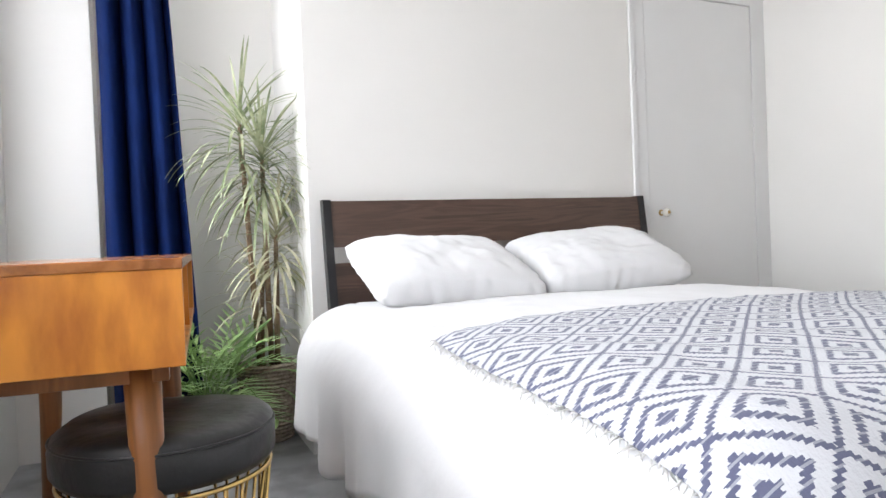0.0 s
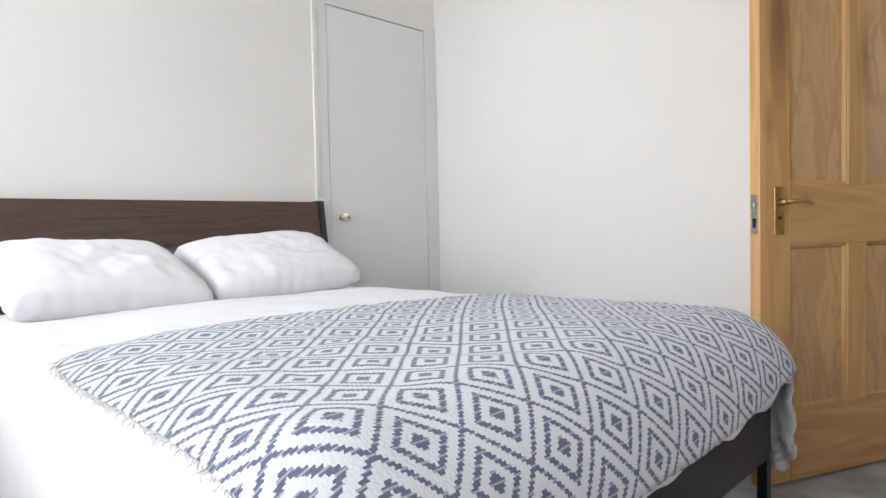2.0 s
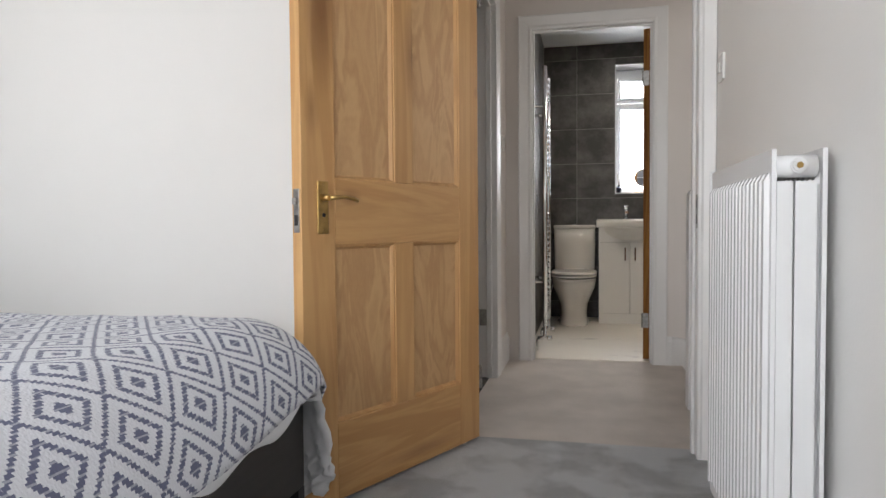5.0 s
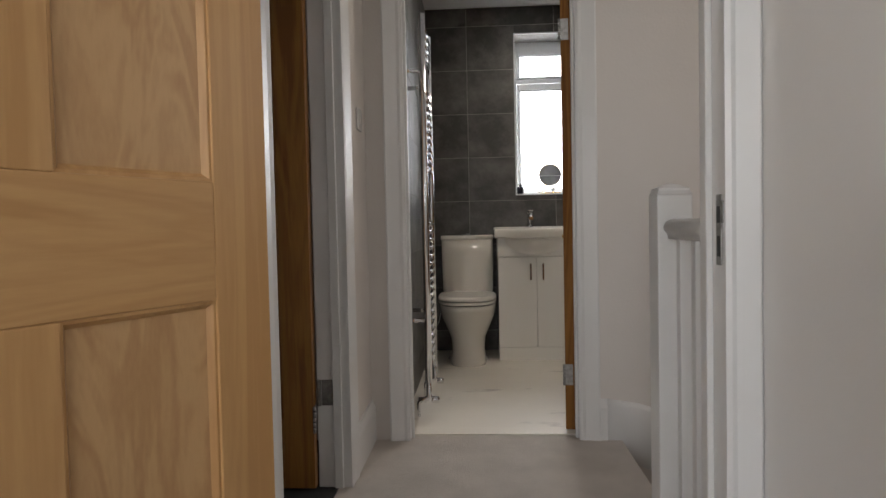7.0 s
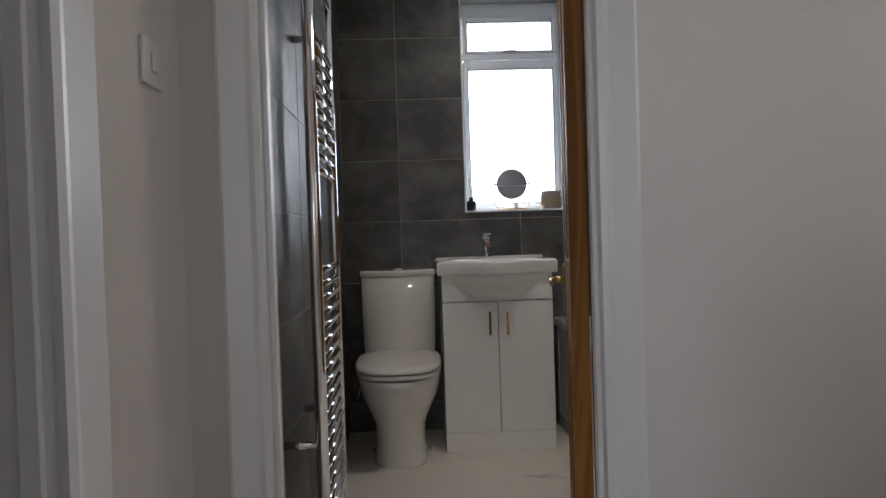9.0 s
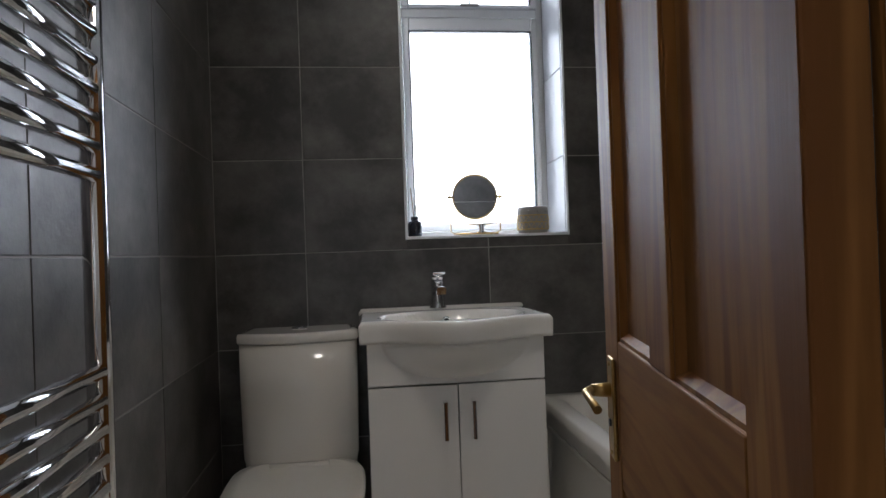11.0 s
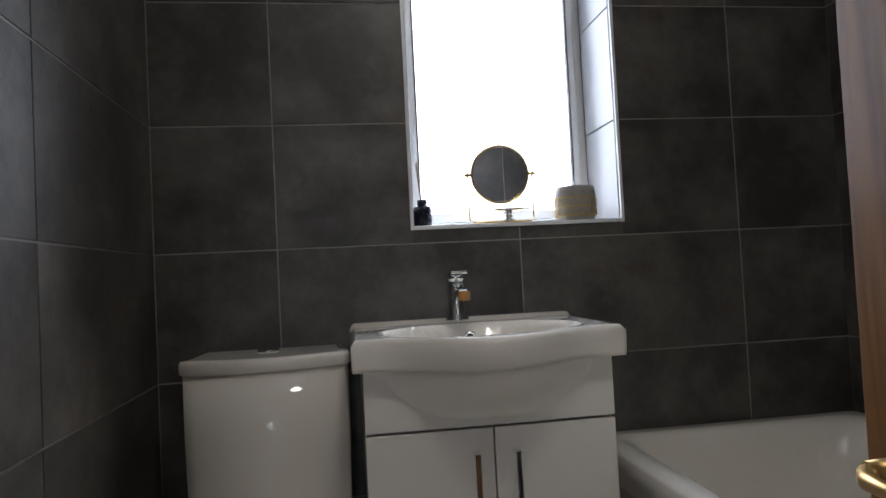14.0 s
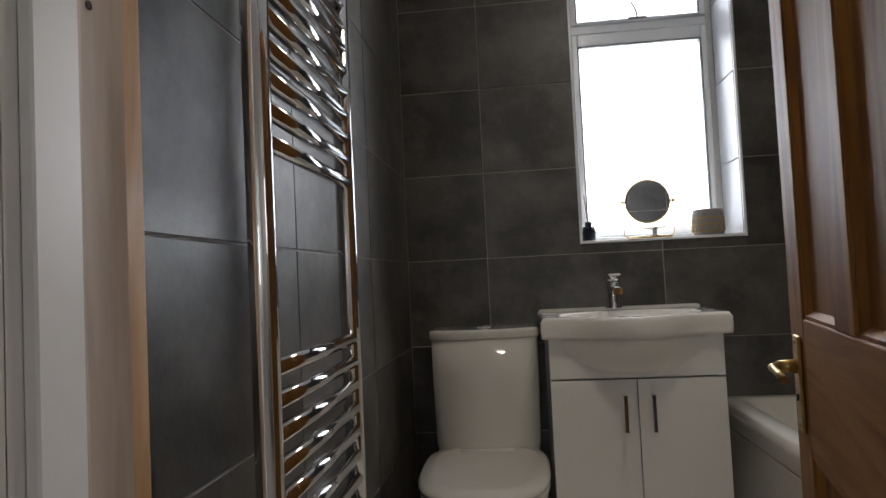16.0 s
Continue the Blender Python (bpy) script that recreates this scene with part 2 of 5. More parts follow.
M_CARPET = mat("plush_carpet", (0.56, 0.57, 0.58), 0.95, scale=4.2, second=(0.36, 0.365, 0.375), bump=1.0, bump_scale=380, detail=11, blend=(0.42, 0.54), sheen=0.3)
M_TAUPE = mat("landing_carpet", (0.68, 0.62, 0.565), 0.95, vary=0.14, scale=5, bump=0.8, bump_scale=500, detail=6)
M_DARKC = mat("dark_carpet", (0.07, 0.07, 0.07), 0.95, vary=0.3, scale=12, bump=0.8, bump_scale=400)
M_VINYL = mat("marble_vinyl", (0.86, 0.81, 0.72), 0.35, scale=7.0, second=(0.50, 0.46, 0.41), stretch=(1, 0.4, 1), detail=5, blend=(0.29, 0.38), bump=0.03, patches=0.06)
M_GROUT = mat("grout", (0.34, 0.32, 0.295), 0.9, vary=0.2, scale=20)
M_TILE = mat("slate_tile", (0.136, 0.126, 0.115), 0.40, scale=4.5, second=(0.046, 0.042, 0.038), detail=15, bump=0.09, bump_scale=60, blend=(0.40, 0.66), scatter=True, patches=0.26)
for node in M_TILE.node_tree.nodes:
    if node.type == "TEX_NOISE":
        node.inputs["Roughness"].default_value = 0.66
# reveal tiles: grazing window light put into a lighter grey than the walls
M_LITTILE = mat("window_lit_tile", (0.36, 0.37, 0.385), 0.35, vary=0.12, scale=8)
M_LINEN = mat("white_cotton", (0.78, 0.78, 0.79), 0.9, vary=0.02, scale=5, bump=0.25, bump_scale=14, sheen=0.2)
M_FRINGE = mat("cotton_fringe", (0.74, 0.73, 0.71), 0.95, vary=0.1, scale=90)
M_THROW = diamond_weave("diamond_throw")
M_NAVY = mat("navy_velvet", (0.004, 0.014, 0.075), 0.85, vary=0.3, scale=4, bump=0.2, bump_scale=300)
M_NAVY.node_tree.nodes["Principled BSDF"].inputs["Specular IOR Level"].default_value = 0.08
M_LEAF = mat("striped_leaf", (0.50, 0.53, 0.34), 0.5, scale=14, second=(0.22, 0.27, 0.14), blend=(0.4, 0.6))
M_DRY = mat("dry_leaf", (0.58, 0.55, 0.40), 0.6, scale=14, second=(0.36, 0.35, 0.20))
M_PALM = mat("palm_leaf", (0.52, 0.70, 0.32), 0.45, scale=9, second=(0.26, 0.43, 0.15))
M_CANE = mat("cane_stem", (0.30, 0.20, 0.12), 0.8, vary=0.4, scale=30, bump=0.4)
M_SOIL = mat("soil", (0.05, 0.035, 0.025), 0.95, vary=0.5, scale=60, bump=0.8)
M_RUSH = mat("woven_rush", (0.52, 0.44, 0.36), 0.85, scale=60, second=(0.28, 0.22, 0.17), bump=0.3, bump_scale=120)
M_DARKPOT = mat("grey_pot", (0.10, 0.10, 0.105), 0.5, vary=0.2)
M_HIDE = mat("black_leatherette", (0.022, 0.022, 0.023), 0.36, vary=0.2, scale=8, bump=0.25, bump_scale=30)
M_UPVC = mat("white_upvc", (0.78, 0.79, 0.80), 0.25, vary=0.02)
M_RAD = mat("radiator_enamel", (0.80, 0.80, 0.795), 0.25, vary=0.02, scale=3)
M_GLASS = glass("clear_glass", 0.0)
M_FROST = glass("frosted_glass", 0.35)
M_RUBBER = mat("black_rubber", (0.02, 0.02, 0.02), 0.7)
M_DIFF = mat("dark_bottle", (0.012, 0.014, 0.03), 0.2, vary=0.3, scale=120, bump=0.6, bump_scale=110)
M_REED = mat("reed", (0.30, 0.25, 0.18), 0.8)
M_POTG = mat("grey_stoneware", (0.33, 0.31, 0.29), 0.6, vary=0.1, scale=30)
M_POTY = mat("ochre_glaze", (0.48, 0.34, 0.13), 0.6, vary=0.1, scale=30)
M_MIRROR = mat("mirror", (0.9, 0.9, 0.9), 0.02, 1.0, vary=0.0)
M_OPAL = mat("opal_glass", (0.85, 0.83, 0.78), 0.3, vary=0.02)
opal = M_OPAL.node_tree.nodes["Principled BSDF"]
opal.inputs["Emission Color"].default_value, opal.inputs["Emission Strength"].default_value = (1.0, 0.88, 0.72, 1), 2.5
M_SWITCH = mat("switch_plastic", (0.80, 0.79, 0.77), 0.25, vary=0.02)


# ---- building helpers ----
def box(bm, x0, y0, z0, x1, y1, z1, bevel=0.0, seg=2):
    vs = [bm.verts.new(p) for p in ((x0, y0, z0), (x1, y0, z0), (x1, y1, z0), (x0, y1, z0), (x0, y0, z1), (x1, y0, z1), (x1, y1, z1), (x0, y1, z1))]
    fs = [bm.faces.new([vs[i] for i in f]) for f in ((3, 2, 1, 0), (4, 5, 6, 7), (0, 1, 5, 4), (1, 2, 6, 5), (2, 3, 7, 6), (3, 0, 4, 7))]
    if bevel:
        edges = list({e for f in fs for e in f.edges})
        bmesh.ops.bevel(bm, geom=edges, offset=bevel, segments=seg, affect="EDGES", profile=0.5)
    return bm


def boxes(*rows, bevel=0.0):
    bm = bmesh.new()
    for r in rows:
        box(bm, *r, bevel=bevel)
    return bm


def tube(bm, points, radius, sides=10, closed=False, cap=True):
    """A round bar along points; radius a number, or one for each point."""
    pts = [Vector(p) for p in points]
    n = len(pts)
    rad = radius if isinstance(radius, (list, tuple)) else [radius] * n
    rings, side = [], None
    for i, p in enumerate(pts):
        a = pts[(i - 1) % n] if closed or i else p
        c = pts[(i + 1) % n] if closed or i < n - 1 else p
        t = (c - a).normalized()
        if side is None:
            side = t.orthogonal().normalized()
        side = (side - t * side.dot(t)).normalized()
        up = t.cross(side)
        rings.append([bm.verts.new(p + (side * math.cos(k * 2 * math.pi / sides) + up * math.sin(k * 2 * math.pi / sides)) * rad[i]) for k in range(sides)])
    for i in range(n if closed else n - 1):
        r, s = rings[i], rings[(i + 1) % n]
        for k in range(sides):
            bm.faces.new((r[k], r[(k + 1) % sides], s[(k + 1) % sides], s[k])).smooth = True
    if cap and not closed:
        bm.faces.new(rings[0][::-1])
        bm.faces.new(rings[-1])
    return bm


def lathe(bm, profile, centre=(0, 0, 0), sides=32, sx=1.0, sy=1.0):
    """A turned form about z: profile of (radius, height)."""
    cx, cy, cz = centre
    rings = []
    for r, z in profile:
        rings.append([bm.verts.new((cx + sx * r * math.cos(k * 2 * math.pi / sides), cy + sy * r * math.sin(k * 2 * math.pi / sides), cz + z)) for k in range(sides)])
    for r, s in zip(rings, rings[1:]):
        for k in range(sides):
            bm.faces.new((r[k], r[(k + 1) % sides], s[(k + 1) % sides], s[k])).smooth = True
    bm.faces.new(rings[0][::-1])
    bm.faces.new(rings[-1])
    return bm


def loft(bm, rings, cap=True):
    """Skin over rings of points of equal number."""
    vs = [[bm.verts.new(p) for p in ring] for ring in rings]
    for r, s in zip(vs, vs[1:]):
        for k in range(len(r)):
            bm.faces.new((r[k], r[(k + 1) % len(r)], s[(k + 1) % len(r)], s[k])).smooth = True
    if cap:
        bm.faces.new(vs[0][::-1])
        bm.faces.new(vs[-1])
    return bm


def mesh_of(name, bm, material):
    bmesh.ops.recalc_face_normals(bm, faces=bm.faces)
    me = bpy.data.meshes.new(name)
    bm.to_mesh(me)
    bm.free()
    me.materials.append(material)
    return me


def part(name, bm, material, parent, label=""):
    ob = new(name, mesh_of(name, bm, material))
    ob.parent = parent
    return tagged(ob, label)


def thing(name, m, label, category, group="", kind=""):
    ob = new(name)
    ob.empty_display_size = 0.1
    ob.matrix_basis = m
    return tagged(ob, label, category, group, kind)


def solid(name, bm, material, label, category, kind="structure", group=""):
    return tagged(new(name, mesh_of(name, bm, material)), label, category, group, kind)


def superpad(bm, w, d, h, nx=28, ny=20, power=0.42, wrinkle=0.008, seed=0.0):
    """A stuffed cushion: two puffed sheets that meet in a seam."""
    rows = {}
    for top in (1, -1):
        for i in range(nx + 1):
            for j in range(ny + 1):
                u, v = 2 * i / nx - 1, 2 * j / ny - 1
                edge = (1 - abs(u) ** 3.6) * (1 - abs(v) ** 3.2)
                pinch = 1 - 0.07 * (abs(u) ** 2) * (1 - abs(v) ** 2) - 0.05 * abs(v) ** 2 * (1 - abs(u))
                x, y = u * w / 2 * (1 - 0.05 * abs(v) ** 4 * abs(u) ** 4), v * d / 2 * (1 - 0.05 * abs(u) ** 4 * abs(v) ** 4 + 0.012 * math.sin(u * 27 + seed + 3 * noise.noise((u * 2, seed, 0))) * abs(v) ** 14)
                n = noise.noise((x * 7 + seed, y * 9, top * 3 + seed)) + 0.5 * noise.noise((x * 19 + seed, y * 23, top))
                z = top * (h / 2 * max(edge, 0) ** power) + wrinkle * n * (0.3 + edge) + 0.005 * math.sin(u * 34 + seed + 2 * v) * abs(v) ** 12 + 0.006 * math.sin(v * 26) * abs(u) ** 8
                if edge <= 1e-6 and top == -1:
                    rows[top, i, j] = rows[1, i, j]
                else:
                    rows[top, i, j] = bm.verts.new((x * pinch, y * pinch, z))
    for top in (1, -1):
        for i in range(nx):
            for j in range(ny):
                q = [rows[top, i, j], rows[top, i + 1, j], rows[top, i + 1, j + 1], rows[top, i, j + 1]]
                if len(set(q)) == 4:
                    bm.faces.new(q if top == 1 else q[::-1]).smooth = True
    return bm


# ---- structure: bedroom, landing, bathroom ----
CZ = 2.43
solid("floor_bedroom", boxes((-0.3, -1.14, -0.12, 3.43, 2.95, 0.0)), M_CARPET, "mottled grey plush carpet with trodden darker patches", "carpet")
solid("floor_landing", boxes((3.43, -1.18, -0.2, 5.03, -0.1, 0.0), bevel=0.006), M_TAUPE, "taupe short-pile landing carpet", "carpet")
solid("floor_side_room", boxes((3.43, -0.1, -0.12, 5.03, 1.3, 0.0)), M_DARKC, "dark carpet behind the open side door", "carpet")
solid("floor_bathroom", boxes((5.03, -2.12, -0.12, 6.99, -0.22, 0.004)), M_VINYL, "cream marble-patterned vinyl bathroom floor", "floor")
solid("ceiling", boxes((-0.5, -2.9, CZ, 7.3, 3.1, CZ + 0.12)), M_CEIL, "plain white painted ceiling", "ceiling")

solid("wall_chimney_breast", boxes((0.815, 2.235, 0, 2.42, 3.0, CZ), bevel=0.004), M_WALL, "off-white painted chimney breast behind the bed", "wall")
solid("wall_alcove", boxes((0.045, 2.9, 0, 0.815, 3.0, CZ)), M_WALL, "off-white painted alcove wall behind the plants", "wall")
solid("wall_bay_reveal", boxes((-0.4, 2.70, 0, 0.045, 3.0, CZ), bevel=0.004), M_WALL, "white painted wall end beside the window", "wall")
solid("wall_west", boxes((-0.4, -1.22, 0, -0.28, -0.62, CZ), (-0.4, -0.62, 0, -0.28, 2.70, 0.72), (-0.4, -0.62, 2.3, -0.28, 2.70, CZ), (-0.4, 2.66, 0.72, -0.28, 2.70, 2.3)),
      M_WALL, "white painted window wall", "wall")
solid("wall_south", boxes((-0.28, -1.22, 0, 3.335, -1.075, CZ)), M_WALL, "off-white painted wall behind the radiator", "wall")
solid("wall_east", boxes((3.335, -0.17, 0, 3.435, 2.6, CZ), (3.335, -1.045, 2.06, 3.435, -0.17, CZ), (3.335, -2.8, -1.7, 3.435, -1.045, CZ)),
      M_WALL, "off-white painted wall with the bedroom doorway", "wall")
solid("wall_closet", boxes((2.42, 2.305, 0, 3.335, 2.44, CZ), (2.42, 2.245, 2.06, 3.335, 2.305, CZ)), M_WALL, "white wall over the built-in cupboard", "wall")
solid("wall_landing_north", boxes((3.435, -0.135, 0, 3.64, -0.035, CZ), (4.485, -0.135, 0, 4.97, -0.035, CZ), (3.64, -0.135, 2.06, 4.485, -0.035, CZ)), M_HALL, "off-white landing wall with a side doorway", "wall")
solid("wall_bathroom_west", boxes((4.97, -0.270, 0, 5.052, 1.3, CZ), (4.97, -1.036, 2.055, 5.052, -0.270, CZ), (4.97, -2.8, -1.7, 5.052, -1.036, CZ)),
      M_HALL, "off-white wall between landing and bathroom", "wall")
solid("wall_side_room", boxes((3.435, 1.3, 0, 5.052, 1.4, CZ)), M_HALL, "plain dim wall of the side room", "wall")
solid("wall_stairwell", boxes((3.435, -2.9, -1.7, 4.97, -2.8, 1.25), (3.435, -2.9, 2.25, 4.97, -2.8, CZ), (3.435, -2.9, 1.25, 3.7, -2.8, 2.25), (4.7, -2.9, 1.25, 4.97, -2.8, 2.25)), M_HALL, "plain off-white stairwell wall", "wall")
solid("wall_bathroom_north", boxes((5.052, -0.2432, 0, 7.05, -0.14, CZ)), M_GROUT, "grouted wall behind dark grey tiles", "wall")
solid("wall_bathroom_east", boxes((6.9548, -0.866, 0, 7.26, -0.2432, CZ), (6.9548, -2.17, 0, 7.26, -1.43, CZ), (6.9548, -1.43, 0, 7.26, -0.866, 1.106), (6.9548, -1.43, 2.243, 7.26, -0.866, CZ)),
      M_GROUT, "grouted window wall behind dark grey tiles", "wall")
solid("wall_bathroom_south", boxes((5.052, -2.17, 0, 6.9548, -2.0638, CZ)), M_GROUT, "grouted wall behind the bath", "wall")

# stairs going down beside the landing
for k in range(7):
    z = -0.19 * (k + 1)
    solid("stair_step", boxes((3.435, -1.18 - 0.225 * (k + 1), z - 0.22, 4.97, -1.18 - 0.225 * k, z), bevel=0.012), M_TAUPE, "taupe carpeted stair step going down", "stairs", group="stair steps")


def skirting(name, x0, y0, x1, y1, face, h=0.13, t=0.018, label="white gloss-painted skirting board"):
    """A moulded board along a wall from (x0, y0) to (x1, y1); face is the way it looks."""
    prof = [(0, 0), (t, 0), (t, h - 0.035), (t * 0.75, h - 0.022), (t * 0.45, h - 0.012), (t * 0.4, h), (0, h)]
    bm = bmesh.new()
    fx, fy = face
    loft(bm, [[(x + fx * a, y + fy * a, z) for a, z in prof] for x, y in ((x0, y0), (x1, y1))])
    for f in bm.faces:
        f.smooth = False
    return solid(name, bm, M_GLOSS, label, "skirting")


skirting("baseboard", 0.045, 2.9, 0.815, 2.9, (0, -1))
skirting("baseboard", 0.815, 2.9, 0.815, 2.235, (-1, 0))
skirting("baseboard", 3.335, -0.08, 3.335, 2.235, (-1, 0))
skirting("baseboard", -0.28, -1.075, 3.3, -1.075, (0, 1))
skirting("baseboard", 4.562, -0.135, 4.97, -0.135, (0, -1), h=0.17)
skirting("baseboard", 4.97, -1.093, 4.97, -1.12, (-1, 0), h=0.17)
# the skirting runs on down the stairs as a sloping string
bm = bmesh.new()
loft(bm, [[(4.97 - a, y, z + dz) for a, dz in ((0, 0), (0.018, 0), (0.018, 0.24), (0.010, 0.262), (0, 0.262))] for y, z in ((-1.1205, -0.092), (-1.25, -0.112), (-1.40, -0.16), (-1.52, -0.25), (-2.8, -1.33))])
solid("trim_stair_string", bm, M_GLOSS, "white painted sloping stair string on the wall", "trim")


def architrave(name, axis, at, a0, a1, top, face, w=0.075, t=0.02, label="white gloss-painted door architrave"):
    """Moulded boards round an opening from a0 to a1; axis 'x': the wall plane is x = at."""
    prof = [(0, 0), (0, t * 0.7), (w * 0.15, t * 0.9), (w * 0.3, t * 0.75), (w * 0.7, t), (w * 0.92, t * 1.15), (w, t), (w, 0)]
    bm = bmesh.new()

    def put(s, d, z):
        return (at + face * d, s, z) if axis == "x" else (s, at + face * d, z)

    path = [(a0, -1, 0.0, 0), (a0, -1, top, 1), (a1, 1, top, 1), (a1, 1, 0.0, 0)]
    loft(bm, [[put(s + sg * p, d, z + (p if up else 0)) for p, d in prof] for s, sg, z, up in path])
    for f in bm.faces:
        f.smooth = False
    return solid(name, bm, M_GLOSS, label, "architrave")


def lining(name, axis, lo, hi, a0, a1, top, t=0.03, stop=None):
    """Door lining boards inside an opening, with a stop bead."""
    bm = bmesh.new()
    rows = [(lo, a0 - t, 0, hi, a0, top + t), (lo, a1, 0, hi, a1 + t, top + t), (lo, a0, top, hi, a1, top + t)]
    if stop:
        s0, s1 = stop
        rows += [(s0, a0, 0, s1, a0 + 0.012, top), (s0, a1 - 0.012, 0, s1, a1, top), (s0, a0 + 0.012, top - 0.012, s1, a1 - 0.012, top)]
    for b0, c0, z0, b1, c1, z1 in rows:
        if axis == "x":
            box(bm, b0, c0, z0, b1, c1, z1, 0.002, 1)
        else:
            box(bm, c0, b0, z0, c1, b1, z1, 0.002, 1)
    return solid(name, bm, M_GLOSS, "white gloss-painted door lining", "door frame")


lining("trim_bedroom_door_lining", "x", 3.332, 3.438, -1.015, -0.178, 2.03, stop=(3.38, 3.41))
architrave("trim_bedroom_architrave", "x", 3.335, -1.015, -0.178, 2.03, -1, w=0.058)
architrave("trim_landing_architrave", "x", 3.435, -1.015, -0.2, 2.03, 1, w=0.055)
lining("trim_side_door_lining", "y", -0.138, -0.032, 3.67, 4.455, 2.03, stop=(-0.12, -0.09))
architrave("trim_side_architrave", "y", -0.135, 3.67, 4.455, 2.03, -1, w=0.108)
lining("trim_bathroom_door_lining", "x", 4.967, 5.055, -1.006, -0.300, 2.025, stop=(4.985, 5.008))
architrave("trim_bathroom_architrave", "x", 4.97, -1.006, -0.300, 2.025, -1, w=0.085)


# ---- doors ----
def lever_handle(parent, s, z, side, y, flip=1):
    """Lever on a long back plate, on the face at y; side is the way the face looks."""
    h = part("handle", box(bmesh.new(), s - 0.021, min(y, y + side * 0.006), z - 0.105, s + 0.021, max(y, y + side * 0.006), z + 0.05, 0.003), M_BRASS, parent, "worn brass lever handle on a long plate")
    bm = bmesh.new()
    tube(bm, [(s, y + side * 0.004, z), (s, y + side * 0.035, z)], [0.012, 0.009], 14)
    tube(bm, [(s, y + side * 0.034, z), (s + flip * 0.02, y + side * 0.045, z + 0.001), (s + flip * 0.05, y + side * 0.047, z + 0.003), (s + flip * 0.085, y + side * 0.044, z - 0.001), (s + flip * 0.105, y + side * 0.041, z - 0.006)],
         [0.0075, 0.0065, 0.0055, 0.006, 0.0065], 12)
    part("lever", bm, M_BRASS, h)
    for dz in (0.04, -0.095):
        part("screw", lathe(bmesh.new(), [(0.004, 0), (0.0035, 0.002)], (0, 0, 0), 8), M_BRASS, h).matrix_basis = pose(s, y + side * 0.006, z + dz, -90 * side, 0, 0)
    bm = bmesh.new()
    tube(bm, [(s, y + side * 0.006, z - 0.05), (s, y + side * 0.009, z - 0.05)], 0.006, 10)
    part("keyhole", bm, M_BLACK, h)


def hinge(parent, z, s=0.0, y=0.0, label="worn steel butt hinge"):
    h = part("hinge", box(bmesh.new(), s - 0.002, y, z - 0.045, s + 0.002, y + 0.034, z + 0.045, 0.001, 1), M_STEEL, parent, label)
    bm = bmesh.new()
    for k in range(5):
        tube(bm, [(s - 0.004, y - 0.004, z - 0.045 + k * 0.0182), (s - 0.004, y - 0.004, z - 0.0285 + k * 0.0182)], 0.0055, 10)
    part("knuckle", bm, M_STEEL, h)


def panel_door(name, m, w, label, mats, height=1.97, handle=True, stile=0.105, lock=0.0, faces=(1, -1), rails=(0.247, 0.785, 0.983), grip=0.925):
    """A four-panel door. Local frame: hinge edge at x = 0, leaf along +x, thickness y 0 to 0.04."""
    up, across, infill = mats
    d = thing(name, m, label, "door", kind="structure")
    T, z0 = 0.040, 0.012
    zs = [*rails, height - 0.105]
    lock = lock or stile
    mid = (stile + w - lock) / 2

    def bar(nm, a, lo, b, hi, material):
        part(nm, box(bmesh.new(), a, 0, lo, b, T, hi, 0.0025, 2), material, d)

    bar("hinge_stile", 0, z0, stile, height, up)
    bar("lock_stile", w - lock, z0, w, height, up)
    bar("bottom_rail", stile + 0.0005, z0, w - lock - 0.0005, zs[0], across)
    bar("lock_rail", stile + 0.0005, zs[1], w - lock - 0.0005, zs[2], across)
    bar("top_rail", stile + 0.0005, zs[3], w - lock - 0.0005, height, across)
    bar("muntin", mid - 0.047, zs[0], mid + 0.047, zs[1], up)
    bar("muntin", mid - 0.047, zs[2], mid + 0.047, zs[3], up)
    for a, b in ((stile, mid - 0.047), (mid + 0.047, w - lock)):
        for lo, hi in ((zs[0], zs[1]), (zs[2], zs[3])):
            p = part("panel", box(bmesh.new(), a - 0.004, 0.014, lo - 0.004, b + 0.004, T - 0.014, hi + 0.004), infill, d)
            for y0, y1 in ((0.004, 0.014), (T - 0.004, T - 0.014)):
                bm = bmesh.new()
                c = 0.013
                loft(bm, [[(a, y0, lo), (b, y0, lo), (b, y0, hi), (a, y0, hi)], [(a + c * .4, y0, lo + c * .4), (b - c * .4, y0, lo + c * .4), (b - c * .4, y0, hi - c * .4), (a + c * .4, y0, hi - c * .4)],
                          [(a + c, y1, lo + c), (b - c, y1, lo + c), (b - c, y1, hi - c), (a + c, y1, hi - c)]], cap=False)
                for f in bm.faces:
                    f.smooth = False
                part("moulding", bm, up, p)
    if handle:
        for side, y in ((-1, 0.0), (1, T)):
            if side in faces:
                lever_handle(d, w - lock * 0.6, grip, side, y, -1)
        plate = part("latch_plate", box(bmesh.new(), w - 0.0005, 0.008, grip - 0.10, w + 0.0025, 0.032, grip + 0.025, 0.001, 1), M_STEEL, d, "worn steel mortice latch plate")
        part("latch", box(bmesh.new(), w, 0.012, grip - 0.02, w + 0.012, 0.028, grip, 0.003), M_STEEL, plate)
        part("bolt_hole", box(bmesh.new(), w + 0.001, 0.013, grip - 0.08, w + 0.0032, 0.027, grip - 0.05), M_BLACK, plate)
    for z in (0.25, 1.72):
        hinge(d, z)
    return d


PINE = (M_PINE_V, M_PINE_H, M_PINE_P)
OLD = (M_OLD_V, M_OLD_H, M_OLD_V)
